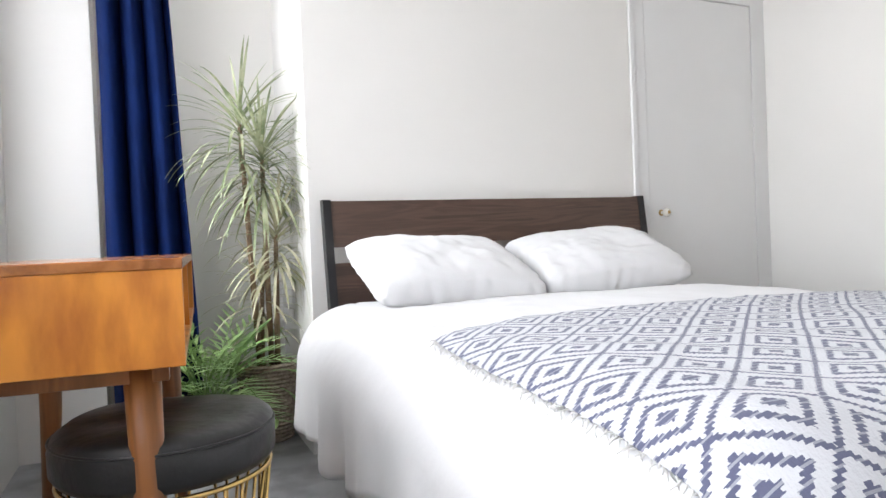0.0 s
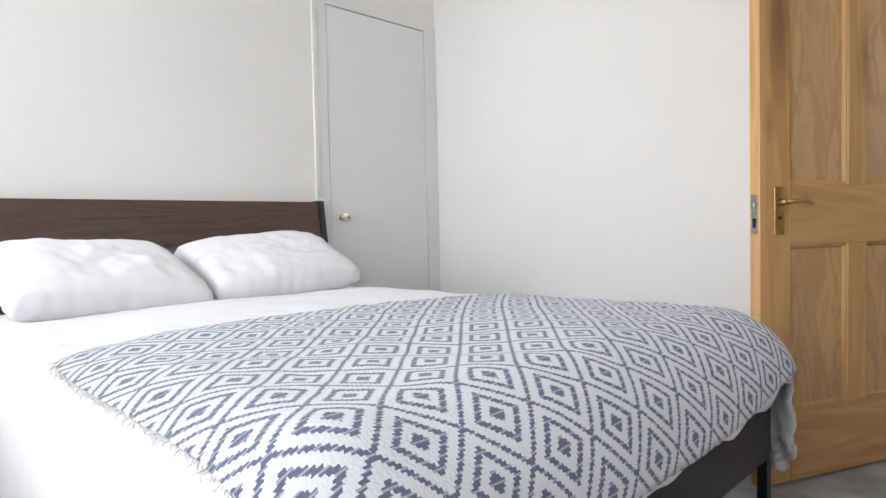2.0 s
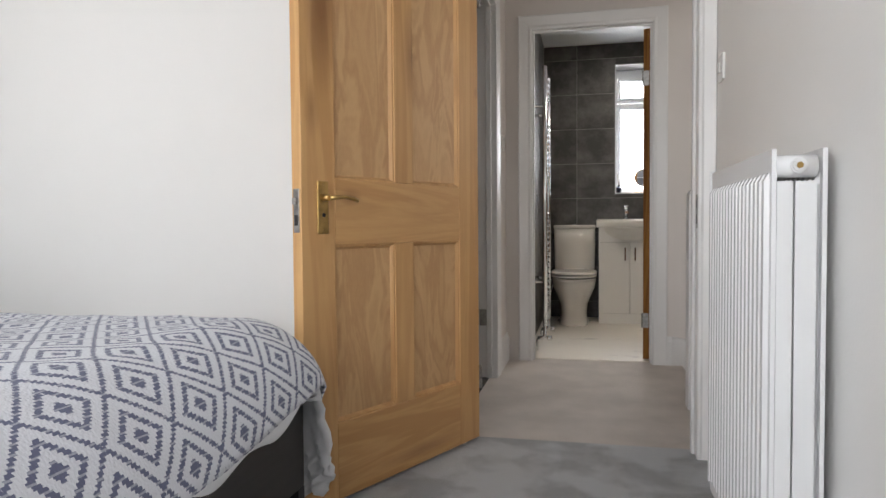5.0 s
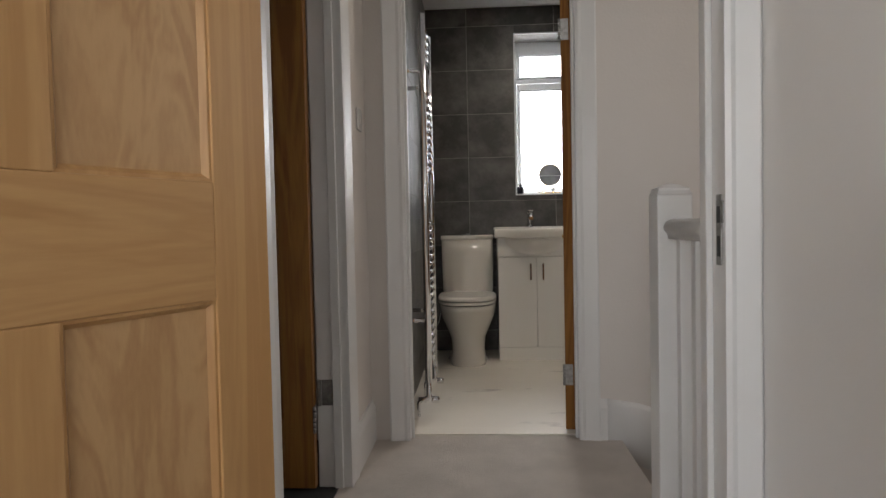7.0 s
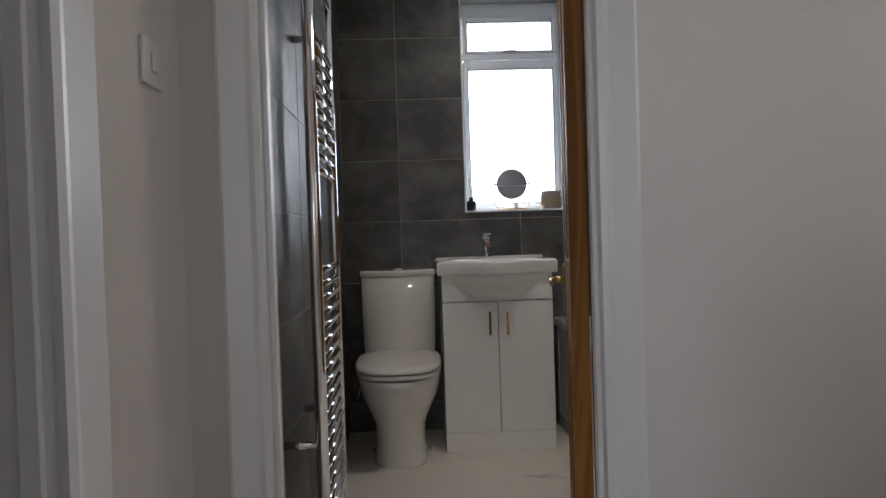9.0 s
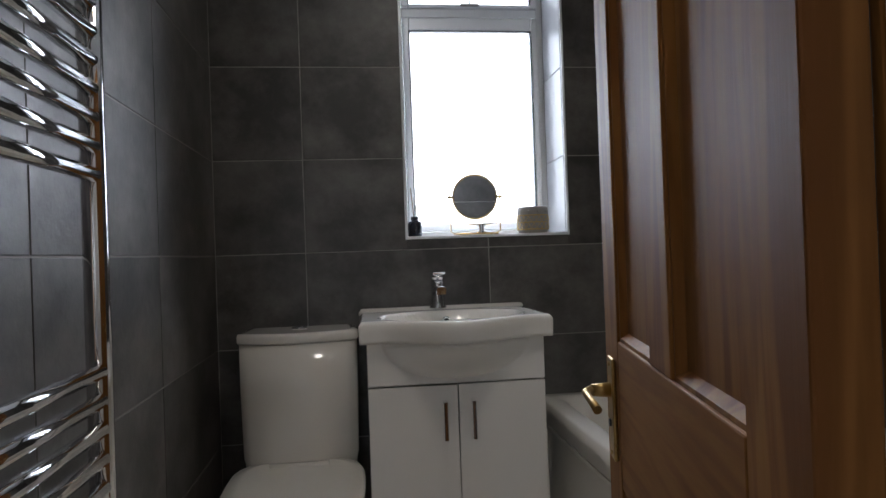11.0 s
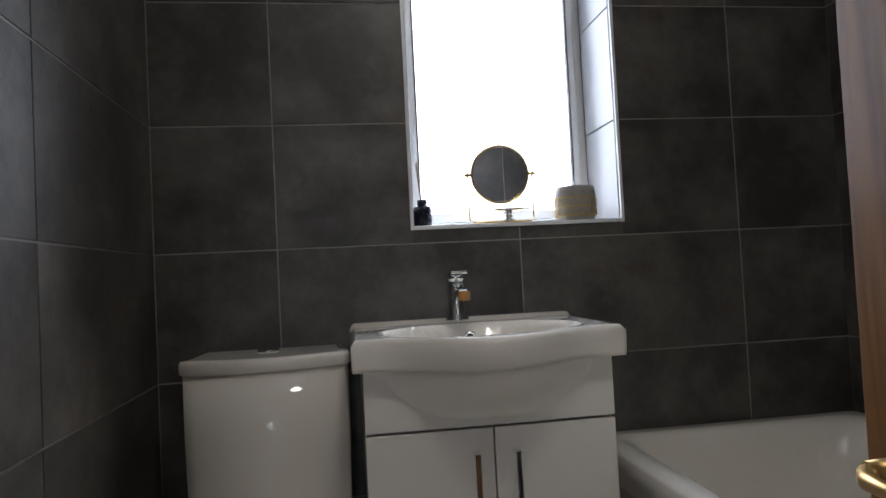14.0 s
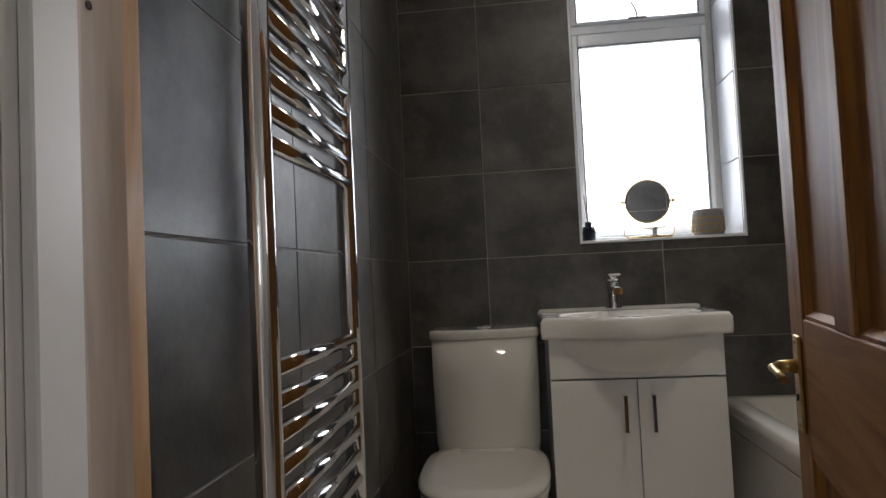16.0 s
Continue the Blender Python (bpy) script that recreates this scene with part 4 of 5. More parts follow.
def stool():
    s = thing("stool", pose(0.262, 1.04, 0), "round black leatherette stool on gold wire legs", "stool")
    bm = bmesh.new()
    up = 0.018
    prof = [(0.02, 0.388), (0.175, 0.388), (0.198, 0.394), (0.208, 0.410), (0.209, 0.455), (0.203, 0.474), (0.186, 0.486), (0.14, 0.492), (0.07, 0.494), (0.01, 0.494)]
    lathe(bm, [(r, z + up) for r, z in prof], sides=56)
    for v in bm.verts:
        a = math.atan2(v.co.y, v.co.x)
        if v.co.z > 0.45:
            v.co.z += 0.004 * math.sin(a * 3 + 1) * min(1, v.co.xy.length / 0.15) + 0.003 * noise.noise((v.co.x * 14, v.co.y * 14, 0))
    part("seat", bm, M_HIDE, s, "black leatherette padded seat")
    part("seam", tube(bmesh.new(), [(0.2065 * math.cos(k * math.pi / 28), 0.2065 * math.sin(k * math.pi / 28), 0.466 + up) for k in range(56)], 0.0028, 6, closed=True), M_HIDE, s)
    part("ring", tube(bmesh.new(), [(0.196 * math.cos(k * math.pi / 24), 0.196 * math.sin(k * math.pi / 24), 0.381 + up) for k in range(48)], 0.0055, 8, closed=True), M_GOLD, s)
    part("foot_ring", tube(bmesh.new(), [(0.15 * math.cos(k * math.pi / 24), 0.15 * math.sin(k * math.pi / 24), 0.006) for k in range(48)], 0.0055, 8, closed=True), M_GOLD, s)
    for k in range(8):
        a = k * math.pi / 4
        for da in (0.10, 0.30):
            part("wire", tube(bmesh.new(), [(0.196 * math.cos(a - da), 0.196 * math.sin(a - da), 0.381 + up), (0.15 * math.cos(a), 0.15 * math.sin(a), 0.006), ], 0.0035, 7), M_GOLD, s)
            part("wire", tube(bmesh.new(), [(0.196 * math.cos(a + da), 0.196 * math.sin(a + da), 0.381 + up), (0.15 * math.cos(a), 0.15 * math.sin(a), 0.006), ], 0.0035, 7), M_GOLD, s)


stool()


# ---- curtain ----
def curtain():
    c = thing("curtain", pose(0.05, 2.62, 0), "long navy velvet curtain hanging in soft folds", "curtain")
    bm = bmesh.new()
    n, rows_ = 130, 40
    vs = []
    for j in range(rows_ + 1):
        t = j / rows_
        z = 2.36 - 2.33 * t
        w = 0.27 + 0.10 * t ** 0.8
        ring = []
        for i in range(n + 1):
            u = i / n
            ph = u * 2 * math.pi * 3.6 + 0.5 * math.sin(t * 2.2)
            depth = (0.050 + 0.02 * t) * math.sin(ph) + 0.014 * math.sin(2 * ph + 1 + t)
            x = 0.008 + u * w + 0.018 * math.cos(ph) + 0.006 * noise.noise((u * 5, t * 3, 0))
            ring.append(bm.verts.new((x, depth, z)))
        vs.append(ring)
    for r, s in zip(vs, vs[1:]):
        for i in range(n):
            bm.faces.new((r[i], r[i + 1], s[i + 1], s[i])).smooth = True
    p = part("cloth", bm, M_NAVY, c)
    m = p.modifiers.new("thickness", "SOLIDIFY")
    m.thickness = 0.004
    part("pole", tube(bmesh.new(), [(0.06, -1.6, 2.40), (0.06, 0.2, 2.40)], 0.012, 12), M_STEEL, c)
    for k in range(5):
        part("ring", tube(bmesh.new(), [(0.06 + 0.019 * math.cos(a * .5), -0.05 + k * 0.04, 2.395 + 0.019 * math.sin(a * .5)) for a in range(12)], 0.003, 6, closed=True), M_STEEL, c)


curtain()


# ---- plants ----
def blade(bm, base, direction, length, width, droop, segs=9):
    """One strap leaf that arches over: a folded tapering ribbon."""
    d = Vector(direction).normalized()
    p = Vector(base)
    rings = []
    for k in range(segs + 1):
        t = k / segs
        w = width * (0.55 + 0.9 * t) * (1 - t) ** 0.6 if t > 0.3 else width * (0.45 + 1.0 * t)
        side = d.cross(Vector((0, 0, 1)))
        side = side.normalized() if side.length > 1e-4 else Vector((1, 0, 0))
        up = side.cross(d)
        rings.append([bm.verts.new(p - side * w / 2 + up * w * 0.12), bm.verts.new(p), bm.verts.new(p + side * w / 2 + up * w * 0.12)])
        d = (d + Vector((0, 0, -droop * (0.4 + t))) * (length / segs) * 6).normalized()
        p = p + d * length / segs
    for a, b in zip(rings, rings[1:]):
        for k in range(2):
            bm.faces.new((a[k], a[k + 1], b[k + 1], b[k])).smooth = True


def dracaena():
    ox, oy = 0.68, 2.56
    d = thing("dracaena", pose(ox, oy, 0), "tall dracaena with arching striped leaves in a rush basket", "house plant")
    part("basket", lathe(bmesh.new(), [(0.085, 0), (0.092, 0.01), (0.115, 0.17), (0.122, 0.30), (0.120, 0.335), (0.112, 0.335), (0.110, 0.30), (0.02, 0.30)], sides=40), M_RUSH, d, "woven brown rush basket")
    bm = bmesh.new()
    for j in range(20):
        z = 0.012 + j * 0.0165
        r = 0.0935 + 0.030 * min(1, z / 0.25)
        n = 44
        tube(bm, [((r + 0.003 * (-1) ** (k + j)) * math.cos(k * 2 * math.pi / n), (r + 0.003 * (-1) ** (k + j)) * math.sin(k * 2 * math.pi / n), z) for k in range(n)], 0.0062, 5, closed=True)
    tagged(part("weave", bm, M_RUSH, d), kind="stuff")
    part("soil", lathe(bmesh.new(), [(0.109, 0.295), (0.06, 0.305), (0.01, 0.308)], sides=24), M_SOIL, d)
    rnd = random.Random(5)
    stems = [((-0.03, 0.0), (-0.085, -0.10), 1.34, 60, 0.36, M_LEAF), ((0.02, 0.01), (0.0, -0.09), 1.20, 120, 0.36, M_LEAF), ((0.04, -0.02), (0.045, -0.08), 0.88, 90, 0.33, M_DRY), ((-0.02, 0.03), (-0.01, 0.0), 0.66, 40, 0.28, M_DRY)]
    for (ax, ay), (bx, by), h, n, ln, leaf in stems:
        part("stem", tube(bmesh.new(), [(ax, ay, 0.29), (ax * .5 + bx * .5, ay * .5 + by * .5 + .008, 0.29 + (h - .29) * .5), (bx, by, h)], [0.014, 0.012, 0.009], 10), M_CANE, d, "bare cane stem")
        bm = bmesh.new()
        for k in range(n):
            a = k * 2.399 + rnd.uniform(-.2, .2)
            t = k / n
            el = 1.42 - 1.75 * t ** 0.6 + rnd.uniform(-.2, .2)
            z = h + 0.05 - 0.20 * t
            ll = ln * rnd.uniform(0.75, 1.1) * (0.85 if t < 0.15 else 1.0)
            dirv = (math.cos(a) * math.cos(el) * 1.08, math.sin(a) * math.cos(el) * 0.8 - 0.16, math.sin(el))
            blade(bm, (bx, by, z), dirv, ll, 0.0185, 0.30 + 0.62 * t + rnd.uniform(-.1, .15))
        for v in bm.verts:
            v.co.y = min(v.co.y, 2.885 - oy)
            v.co.z = max(v.co.z, 0.34 + 0.05 * noise.noise(v.co * 30))
            if v.co.y + oy > 2.19:
                v.co.x = min(v.co.x, 0.815 - ox) if v.co.y + oy > 2.19 and v.co.x + ox > 0.815 else v.co.x
        tagged(part("leaves", bm, leaf, d, "narrow green and cream leaves"), kind="stuff")


dracaena()


def palm():
    p = thing("parlour_palm", pose(0.43, 2.46, 0), "bushy green parlour palm in a dark grey pot", "house plant")
    part("pot", lathe(bmesh.new(), [(0.085, 0), (0.09, 0.01), (0.115, 0.20), (0.122, 0.205), (0.122, 0.222), (0.112, 0.222), (0.105, 0.19), (0.02, 0.19)], sides=32), M_DARKPOT, p, "dark grey plant pot")
    part("soil", lathe(bmesh.new(), [(0.105, 0.185), (0.01, 0.195)], sides=20), M_SOIL, p)
    rnd = random.Random(11)
    for k in range(60):
        bm = bmesh.new()
        a = k * 2.399
        el = rnd.uniform(0.35, 1.35)
        ln = rnd.uniform(0.26, 0.46)
        d = Vector((math.cos(a) * math.cos(el), math.sin(a) * math.cos(el), math.sin(el)))
        pos = Vector((rnd.uniform(-.04, .04), rnd.uniform(-.04, .04), 0.2))
        pts = [pos.copy()]
        n = 11
        for i in range(n):
            d = (d + Vector((0, 0, -0.07 - 0.02 * i * (1 - el / 1.6)))).normalized()
            pos = pos + d * ln / n
            pts.append(pos.copy())
            if i > 2:
                side = d.cross(Vector((0, 0, 1))).normalized()
                for sg in (1, -1):
                    blade(bm, pos, side * sg + d * 0.7 + Vector((0, 0, 0.1)), 0.12 * (1 - 0.4 * abs(i - 6) / 6), 0.019, 0.35, 4)
        tube(bm, pts, 0.0022, 5)
        for v in bm.verts:
            v.co.x = max(v.co.x, 0.06 - 0.43)
            v.co.y = min(v.co.y, 2.88 - 2.46)
            v.co.z = max(v.co.z, 0.15)
        part("frond", bm, M_PALM, p)


palm()


# ---- radiator ----
def radiator():
    r = thing("radiator", pose(2.14, -0.955, 0), "tall white double-panel radiator with ribbed front", "radiator", kind="")
    L_, H0, H1 = 0.60, 0.12, 0.98
    for y, nm in ((-0.014, "front_panel"), (-0.098, "back_panel")):
        n = 17
        line = [(0.0, y), (0.0, y + 0.008)]
        for k in range(n):
            x = 0.026 + k * (L_ - 0.052) / (n - 1)
            line += [(x - 0.011, y + 0.008), (x - 0.008, y + 0.017), (x + 0.008, y + 0.017), (x + 0.011, y + 0.008)]
        line += [(L_, y + 0.008), (L_, y)]
        flat = [(x, min(q, y + 0.008)) for x, q in line]
        bm = bmesh.new()
        loft(bm, [[(x, q, z) for x, q in ring] for z, ring in ((H0, flat), (H0 + 0.03, flat), (H0 + 0.045, line), (H1 - 0.06, line), (H1 - 0.045, flat), (H1 - 0.004, flat))])
        for f in bm.faces:
            f.smooth = False
        part(nm, bm, M_RAD, r)
    part("top_grille", boxes((0.055, -0.0805, H1 - 0.030, L_ - 0.003, -0.0145, H1 - 0.026), *[(0.065 + k * 0.021, -0.078, H1 - 0.026, 0.075 + k * 0.021, -0.02, H1 - 0.023) for k in range(24)]), M_RAD, r)
    part("side_panel", box(bmesh.new(), L_ - 0.002, -0.094, H0 + 0.02, L_ + 0.001, 0.0, H1, 0.001, 1), M_RAD, r)
    part("end_channel", boxes((-0.0015, -0.0805, H0 + .01, 0.004, -0.045, H1 - .062), (-0.0015, -0.041, H0 + .01, 0.004, -0.0145, H1 - .062)), M_RAD, r)
    bm = bmesh.new()
    tube(bm, [(0.02, -0.048, H1 - 0.035), (-0.012, -0.048, H1 - 0.035)], 0.014, 16)
    tube(bm, [(-0.012, -0.048, H1 - 0.035), (-0.016, -0.048, H1 - 0.035)], 0.011, 16)
    v = part("air_valve", bm, M_RAD, r)
    part("valve_core", tube(bmesh.new(), [(-0.0155, -0.048, H1 - 0.035), (-0.019, -0.048, H1 - 0.035)], 0.006, 6), M_BRASS, v)
    for x in (0.10, L_ - 0.13):
        part("bracket", box(bmesh.new(), x, -0.12, 0.3, x + 0.03, -0.0985, 0.9), M_RAD, r)
    part("convector", box(bmesh.new(), 0.03, -0.0805, H0 + 0.03, L_ - 0.02, -0.0145, H1 - 0.07), M_RAD, r)
    part("header", tube(bmesh.new(), [(0.016, -0.082, H1 - 0.035), (0.016, -0.013, H1 - 0.035)], 0.021, 16), M_RAD, r)
    part("pipe", tube(bmesh.new(), [(L_ - 0.02, -0.05, H0 + 0.03), (L_ + 0.03, -0.05, H0 + 0.03), (L_ + 0.035, -0.05, 0.0)], 0.008, 10), M_RAD, r)


radiator()


def light_switch(m, label):
    s = thing("light_switch", m, label, "light switch")
    part("plate", box(bmesh.new(), -0.043, 0, -0.043, 0.043, 0.009, 0.043, 0.003, 3), M_SWITCH, s)
    part("rocker", box(bmesh.new(), -0.012, 0.009, -0.018, 0.012, 0.014, 0.018, 0.003, 2), M_SWITCH, s)


light_switch(pose(3.225, -1.075, 1.36), "white single light switch on the bedroom wall")
light_switch(pose(4.812, -0.135, 1.325, 0, 0, 180), "white single light switch on the landing wall")


# ---- landing: balustrade and hook ----
def balustrade():
    b = thing("balustrade", pose(4.026, -1.122, 0), "white painted stair balustrade with newel post", "balustrade")
    n = part("newel_post", box(bmesh.new(), -0.046, -0.046, -0.15, 0.046, 0.046, 0.972, 0.004), M_GLOSS, b)
    bm = bmesh.new()
    loft(bm, [[(sx * w, sy * w, z) for sx, sy in ((-1, -1), (1, -1), (1, 1), (-1, 1))] for w, z in ((0.046, 0.9721), (0.040, 0.982), (0.040, 0.988), (0.018, 0.999), (0.002, 1.003))])
    for f in bm.faces:
        f.smooth = False
    part("cap", bm, M_GLOSS, n)
    prof = [(-0.020, 0.855), (0.020, 0.855), (0.021, 0.868), (0.029, 0.876), (0.031, 0.888), (0.024, 0.901), (0.010, 0.907), (-0.010, 0.907), (-0.024, 0.901), (-0.031, 0.888), (-0.029, 0.876), (-0.021, 0.868)]
    bm = bmesh.new()
    loft(bm, [[(x, y, z) for y, z in prof] for x in (-0.589, -0.0462)])
    part("handrail", bm, M_GLOSS, b, "white moulded handrail")
    part("base_rail", box(bmesh.new(), -0.589, -0.025, 0.0, -0.0462, 0.025, 0.04, 0.004), M_GLOSS, b)
    for k in range(4):
        x = -0.125 - 0.118 * k
        part("baluster", box(bmesh.new(), x - 0.016, -0.016, 0.0402, x + 0.016, 0.016, 0.8548, 0.002), M_GLOSS, b)


balustrade()


def wall_hook():
    h = thing("wall_hook", pose(4.97, -1.545, 1.70, 0, 0, 0), "small brass hook on the landing wall", "hook")
    part("plate", box(bmesh.new(), -0.003, -0.008, -0.014, 0, 0.008, 0.014, 0.001, 1), M_BRASS, h)
    part("prong", tube(bmesh.new(), [(-0.003, 0, 0.004), (-0.014, 0, -0.004), (-0.018, 0, -0.016), (-0.026, 0, -0.012), (-0.028, 0, 0.0)], 0.0028, 8), M_BRASS, h)


wall_hook()


# ---- bathroom ----
def towel_rail():
    t = thing("towel_radiator", pose(5.485, -0.354, 0), "tall chrome ladder towel radiator on the tiled wall", "towel radiator")
    z0, z1, hw = 0.17, 1.88, 0.192
    for x in (-hw, hw):
        part("upright", tube(bmesh.new(), [(x, 0, z0), (x, 0, z1)], 0.0165, 18), M_CHROME, t)
    zs = [0.912 - 0.039 * k for k in range(18)] + [1.178 + 0.039 * k for k in range(10)] + [1.71 + 0.039 * k for k in range(4)]
    for z in zs:
        part("bar", tube(bmesh.new(), [(-hw + 0.01, -0.004, z), (0, -0.006, z), (hw - 0.01, -0.004, z)], 0.0108, 12), M_CHROME, t)
    for x in (-hw, hw):
        for z in (0.46, 1.62):
            part("bracket", tube(bmesh.new(), [(x, 0.014, z), (x, 0.109, z)], [0.009, 0.012], 12), M_CHROME, t)
        v = part("valve", tube(bmesh.new(), [(x, 0, z0 + 0.001), (x, 0, 0.10), (x, 0.02, 0.085), (x, 0.05, 0.085)], [0.012, 0.014, 0.014, 0.011], 14), M_CHROME, t)
        part("valve_cap", lathe(bmesh.new(), [(0.014, 0), (0.016, 0.006), (0.016, 0.03), (0.012, 0.036)], sides=16), M_CHROME, v).matrix_basis = pose(x, -0.012, 0.085, 90, 0, 0)
        part("tail_pipe", tube(bmesh.new(), [(x, 0.04, 0.085), (x, 0.05, 0.07), (x, 0.05, 0.004)], 0.0075, 10), M_CHROME, v)


towel_rail()


def oval(cx, cy, z, back, front, half, n=40, square=2.6):
    """A rounded outline: front reaches towards -x, back towards +x."""
    pts = []
    for k in range(n):
        a = 2 * math.pi * k / n
        c, s = math.cos(a), math.sin(a)
        px = abs(c) ** (2 / square) * (1 if c > 0 else -1)
        py = abs(s) ** (2 / square) * (1 if s > 0 else -1)
        pts.append((cx + (px * back if px > 0 else px * front), cy + py * half, z))
    return pts


def toilet():
    cx, cy = 6.60, -0.516
    t = thing("toilet", pose(cx, cy, 0), "white close-coupled ceramic toilet with closed lid", "toilet")
    bm = bmesh.new()
    # pedestal sweeping up into the bowl
    prof = [(0.0, 0.16, 0.215, 0.118, 3), (0.02, 0.16, 0.222, 0.120, 3), (0.10, 0.16, 0.205, 0.108, 3), (0.18, 0.17, 0.218, 0.116, 2.8), (0.25, 0.18, 0.268, 0.147, 2.5), (0.31, 0.19, 0.306, 0.173, 2.4), (0.36, 0.19, 0.320, 0.181, 2.4), (0.394, 0.19, 0.328, 0.185, 2.5), (0.397, 0.186, 0.322, 0.181, 2.5)]
    loft(bm, [oval(0, 0, z, b, f, h, square=q) for z, b, f, h, q in prof])
    part("bowl", bm, M_CERAMIC, t)
    bm = bmesh.new()
    loft(bm, [oval(0, 0, z, b, f, h, square=3.0) for z, b, f, h in ((0.405, 0.17, 0.326, 0.184), (0.408, 0.17, 0.332, 0.188), (0.420, 0.17, 0.332, 0.188), (0.424, 0.17, 0.328, 0.185))])
    part("seat", bm, M_SEAT, t)
    bm = bmesh.new()
    loft(bm, [oval(0, 0, z, b, f, h, square=3.1) for z, b, f, h in ((0.4285, 0.165, 0.322, 0.181), (0.431, 0.17, 0.334, 0.190), (0.440, 0.17, 0.334, 0.190), (0.450, 0.168, 0.322, 0.182), (0.453, 0.15, 0.28, 0.15))])
    part("lid", bm, M_SEAT, t)
    part("hinge", tube(bmesh.new(), [(0.10, -0.085, 0.45), (0.10, 0.085, 0.45)], 0.012, 12), M_SEAT, t)

    def cis(z, grow=0.0):
        pts = [(0.335, -0.166 - grow), (0.335, 0.166 + grow)]
        front = [(0.168 - grow - 0.045 * (1 - (2 * k / 14 - 1) ** 2), (0.171 + grow) * (1 - 2 * k / 14)) for k in range(15)]
        pts += [(0.19, 0.177 + grow)] + front + [(0.19, -0.177 - grow)]
        return [(x, y, z) for x, y in pts]

    def squeeze(ring, k):
        return [(0.25 + (x - 0.25) * k, y * k, z) for x, y, z in ring]

    bm = bmesh.new()
    loft(bm, [squeeze(cis(0.40), 0.93), squeeze(cis(0.445), 0.955), squeeze(cis(0.46), 0.975), cis(0.66), cis(0.803)])
    c = part("cistern", bm, M_CERAMIC, t)
    bm = bmesh.new()
    loft(bm, [cis(0.8035, 0.003), cis(0.808, 0.006), cis(0.825, 0.006), squeeze(cis(0.832, 0.006), 0.985), squeeze(cis(0.834), 0.90)])
    part("cistern_lid", bm, M_CERAMIC, c)
    b = part("flush_button", lathe(bmesh.new(), [(0.024, 0.834), (0.024, 0.839), (0.020, 0.842), (0.004, 0.842)], (0.24, 0.0, 0), 24), M_CHROME, c, "oval chrome flush button")
    part("split", box(bmesh.new(), 0.238, -0.019, 0.8422, 0.242, 0.019, 0.8428), M_BLACK, b)
    for y in (-0.112, 0.112):
        part("floor_bolt", lathe(bmesh.new(), [(0.012, 0.004), (0.012, 0.018), (0.006, 0.024)], (0.02, y * 1.12, 0), 12), M_CHROME, t)


toilet()
bm = bmesh.new()
tube(bm, [(6.94, -0.29, 0.20), (6.86, -0.29, 0.20), (6.85, -0.30, 0.22), (6.85, -0.35, 0.40)], 0.0075, 10)
solid("water_pipe", bm, M_CHROME, "slim chrome water pipe behind the toilet", "pipe", kind="")


def vanity():
    v = thing("vanity_unit", pose(6.58, -0.973, 0), "white gloss vanity cabinet with two doors", "vanity unit")
    h = 0.252
    part("body", boxes((0.019, -h, 0.004, 0.375, -h + 0.016, 0.811), (0.019, h - 0.016, 0.004, 0.375, h, 0.811), (0.019, -h + .016, 0.10, 0.375, h - .016, 0.116), (0.35, -h + .016, 0.116, 0.375, h - .016, 0.811)), M_UNIT, v)
    part("plinth", box(bmesh.new(), 0.003, -h, 0.004, 0.0186, h, 0.0885, 0.001, 1), M_UNIT, v)
    part("fascia", box(bmesh.new(), 0.0, -h, 0.690, 0.0185, h, 0.811, 0.0015), M_UNIT, v)
    for s in (-1, 1):
        d = part("door", box(bmesh.new(), 0.0, 0.0015 if s > 0 else -h, 0.09, 0.0185, h if s > 0 else -0.0015, 0.685, 0.0015), M_UNIT, v)
        y = 0.040 * s
        bm = box(bmesh.new(), -0.034, y - 0.006, 0.535, -0.026, y + 0.006, 0.643, 0.002)
        box(bm, -0.026, y - 0.006, 0.535, 0.0, y + 0.006, 0.543, 0.001, 1)
        box(bm, -0.026, y - 0.006, 0.635, 0.0, y + 0.006, 0.643, 0.001, 1)
        part("handle", bm, M_CHROME, d, "slim chrome bar handle")


vanity()


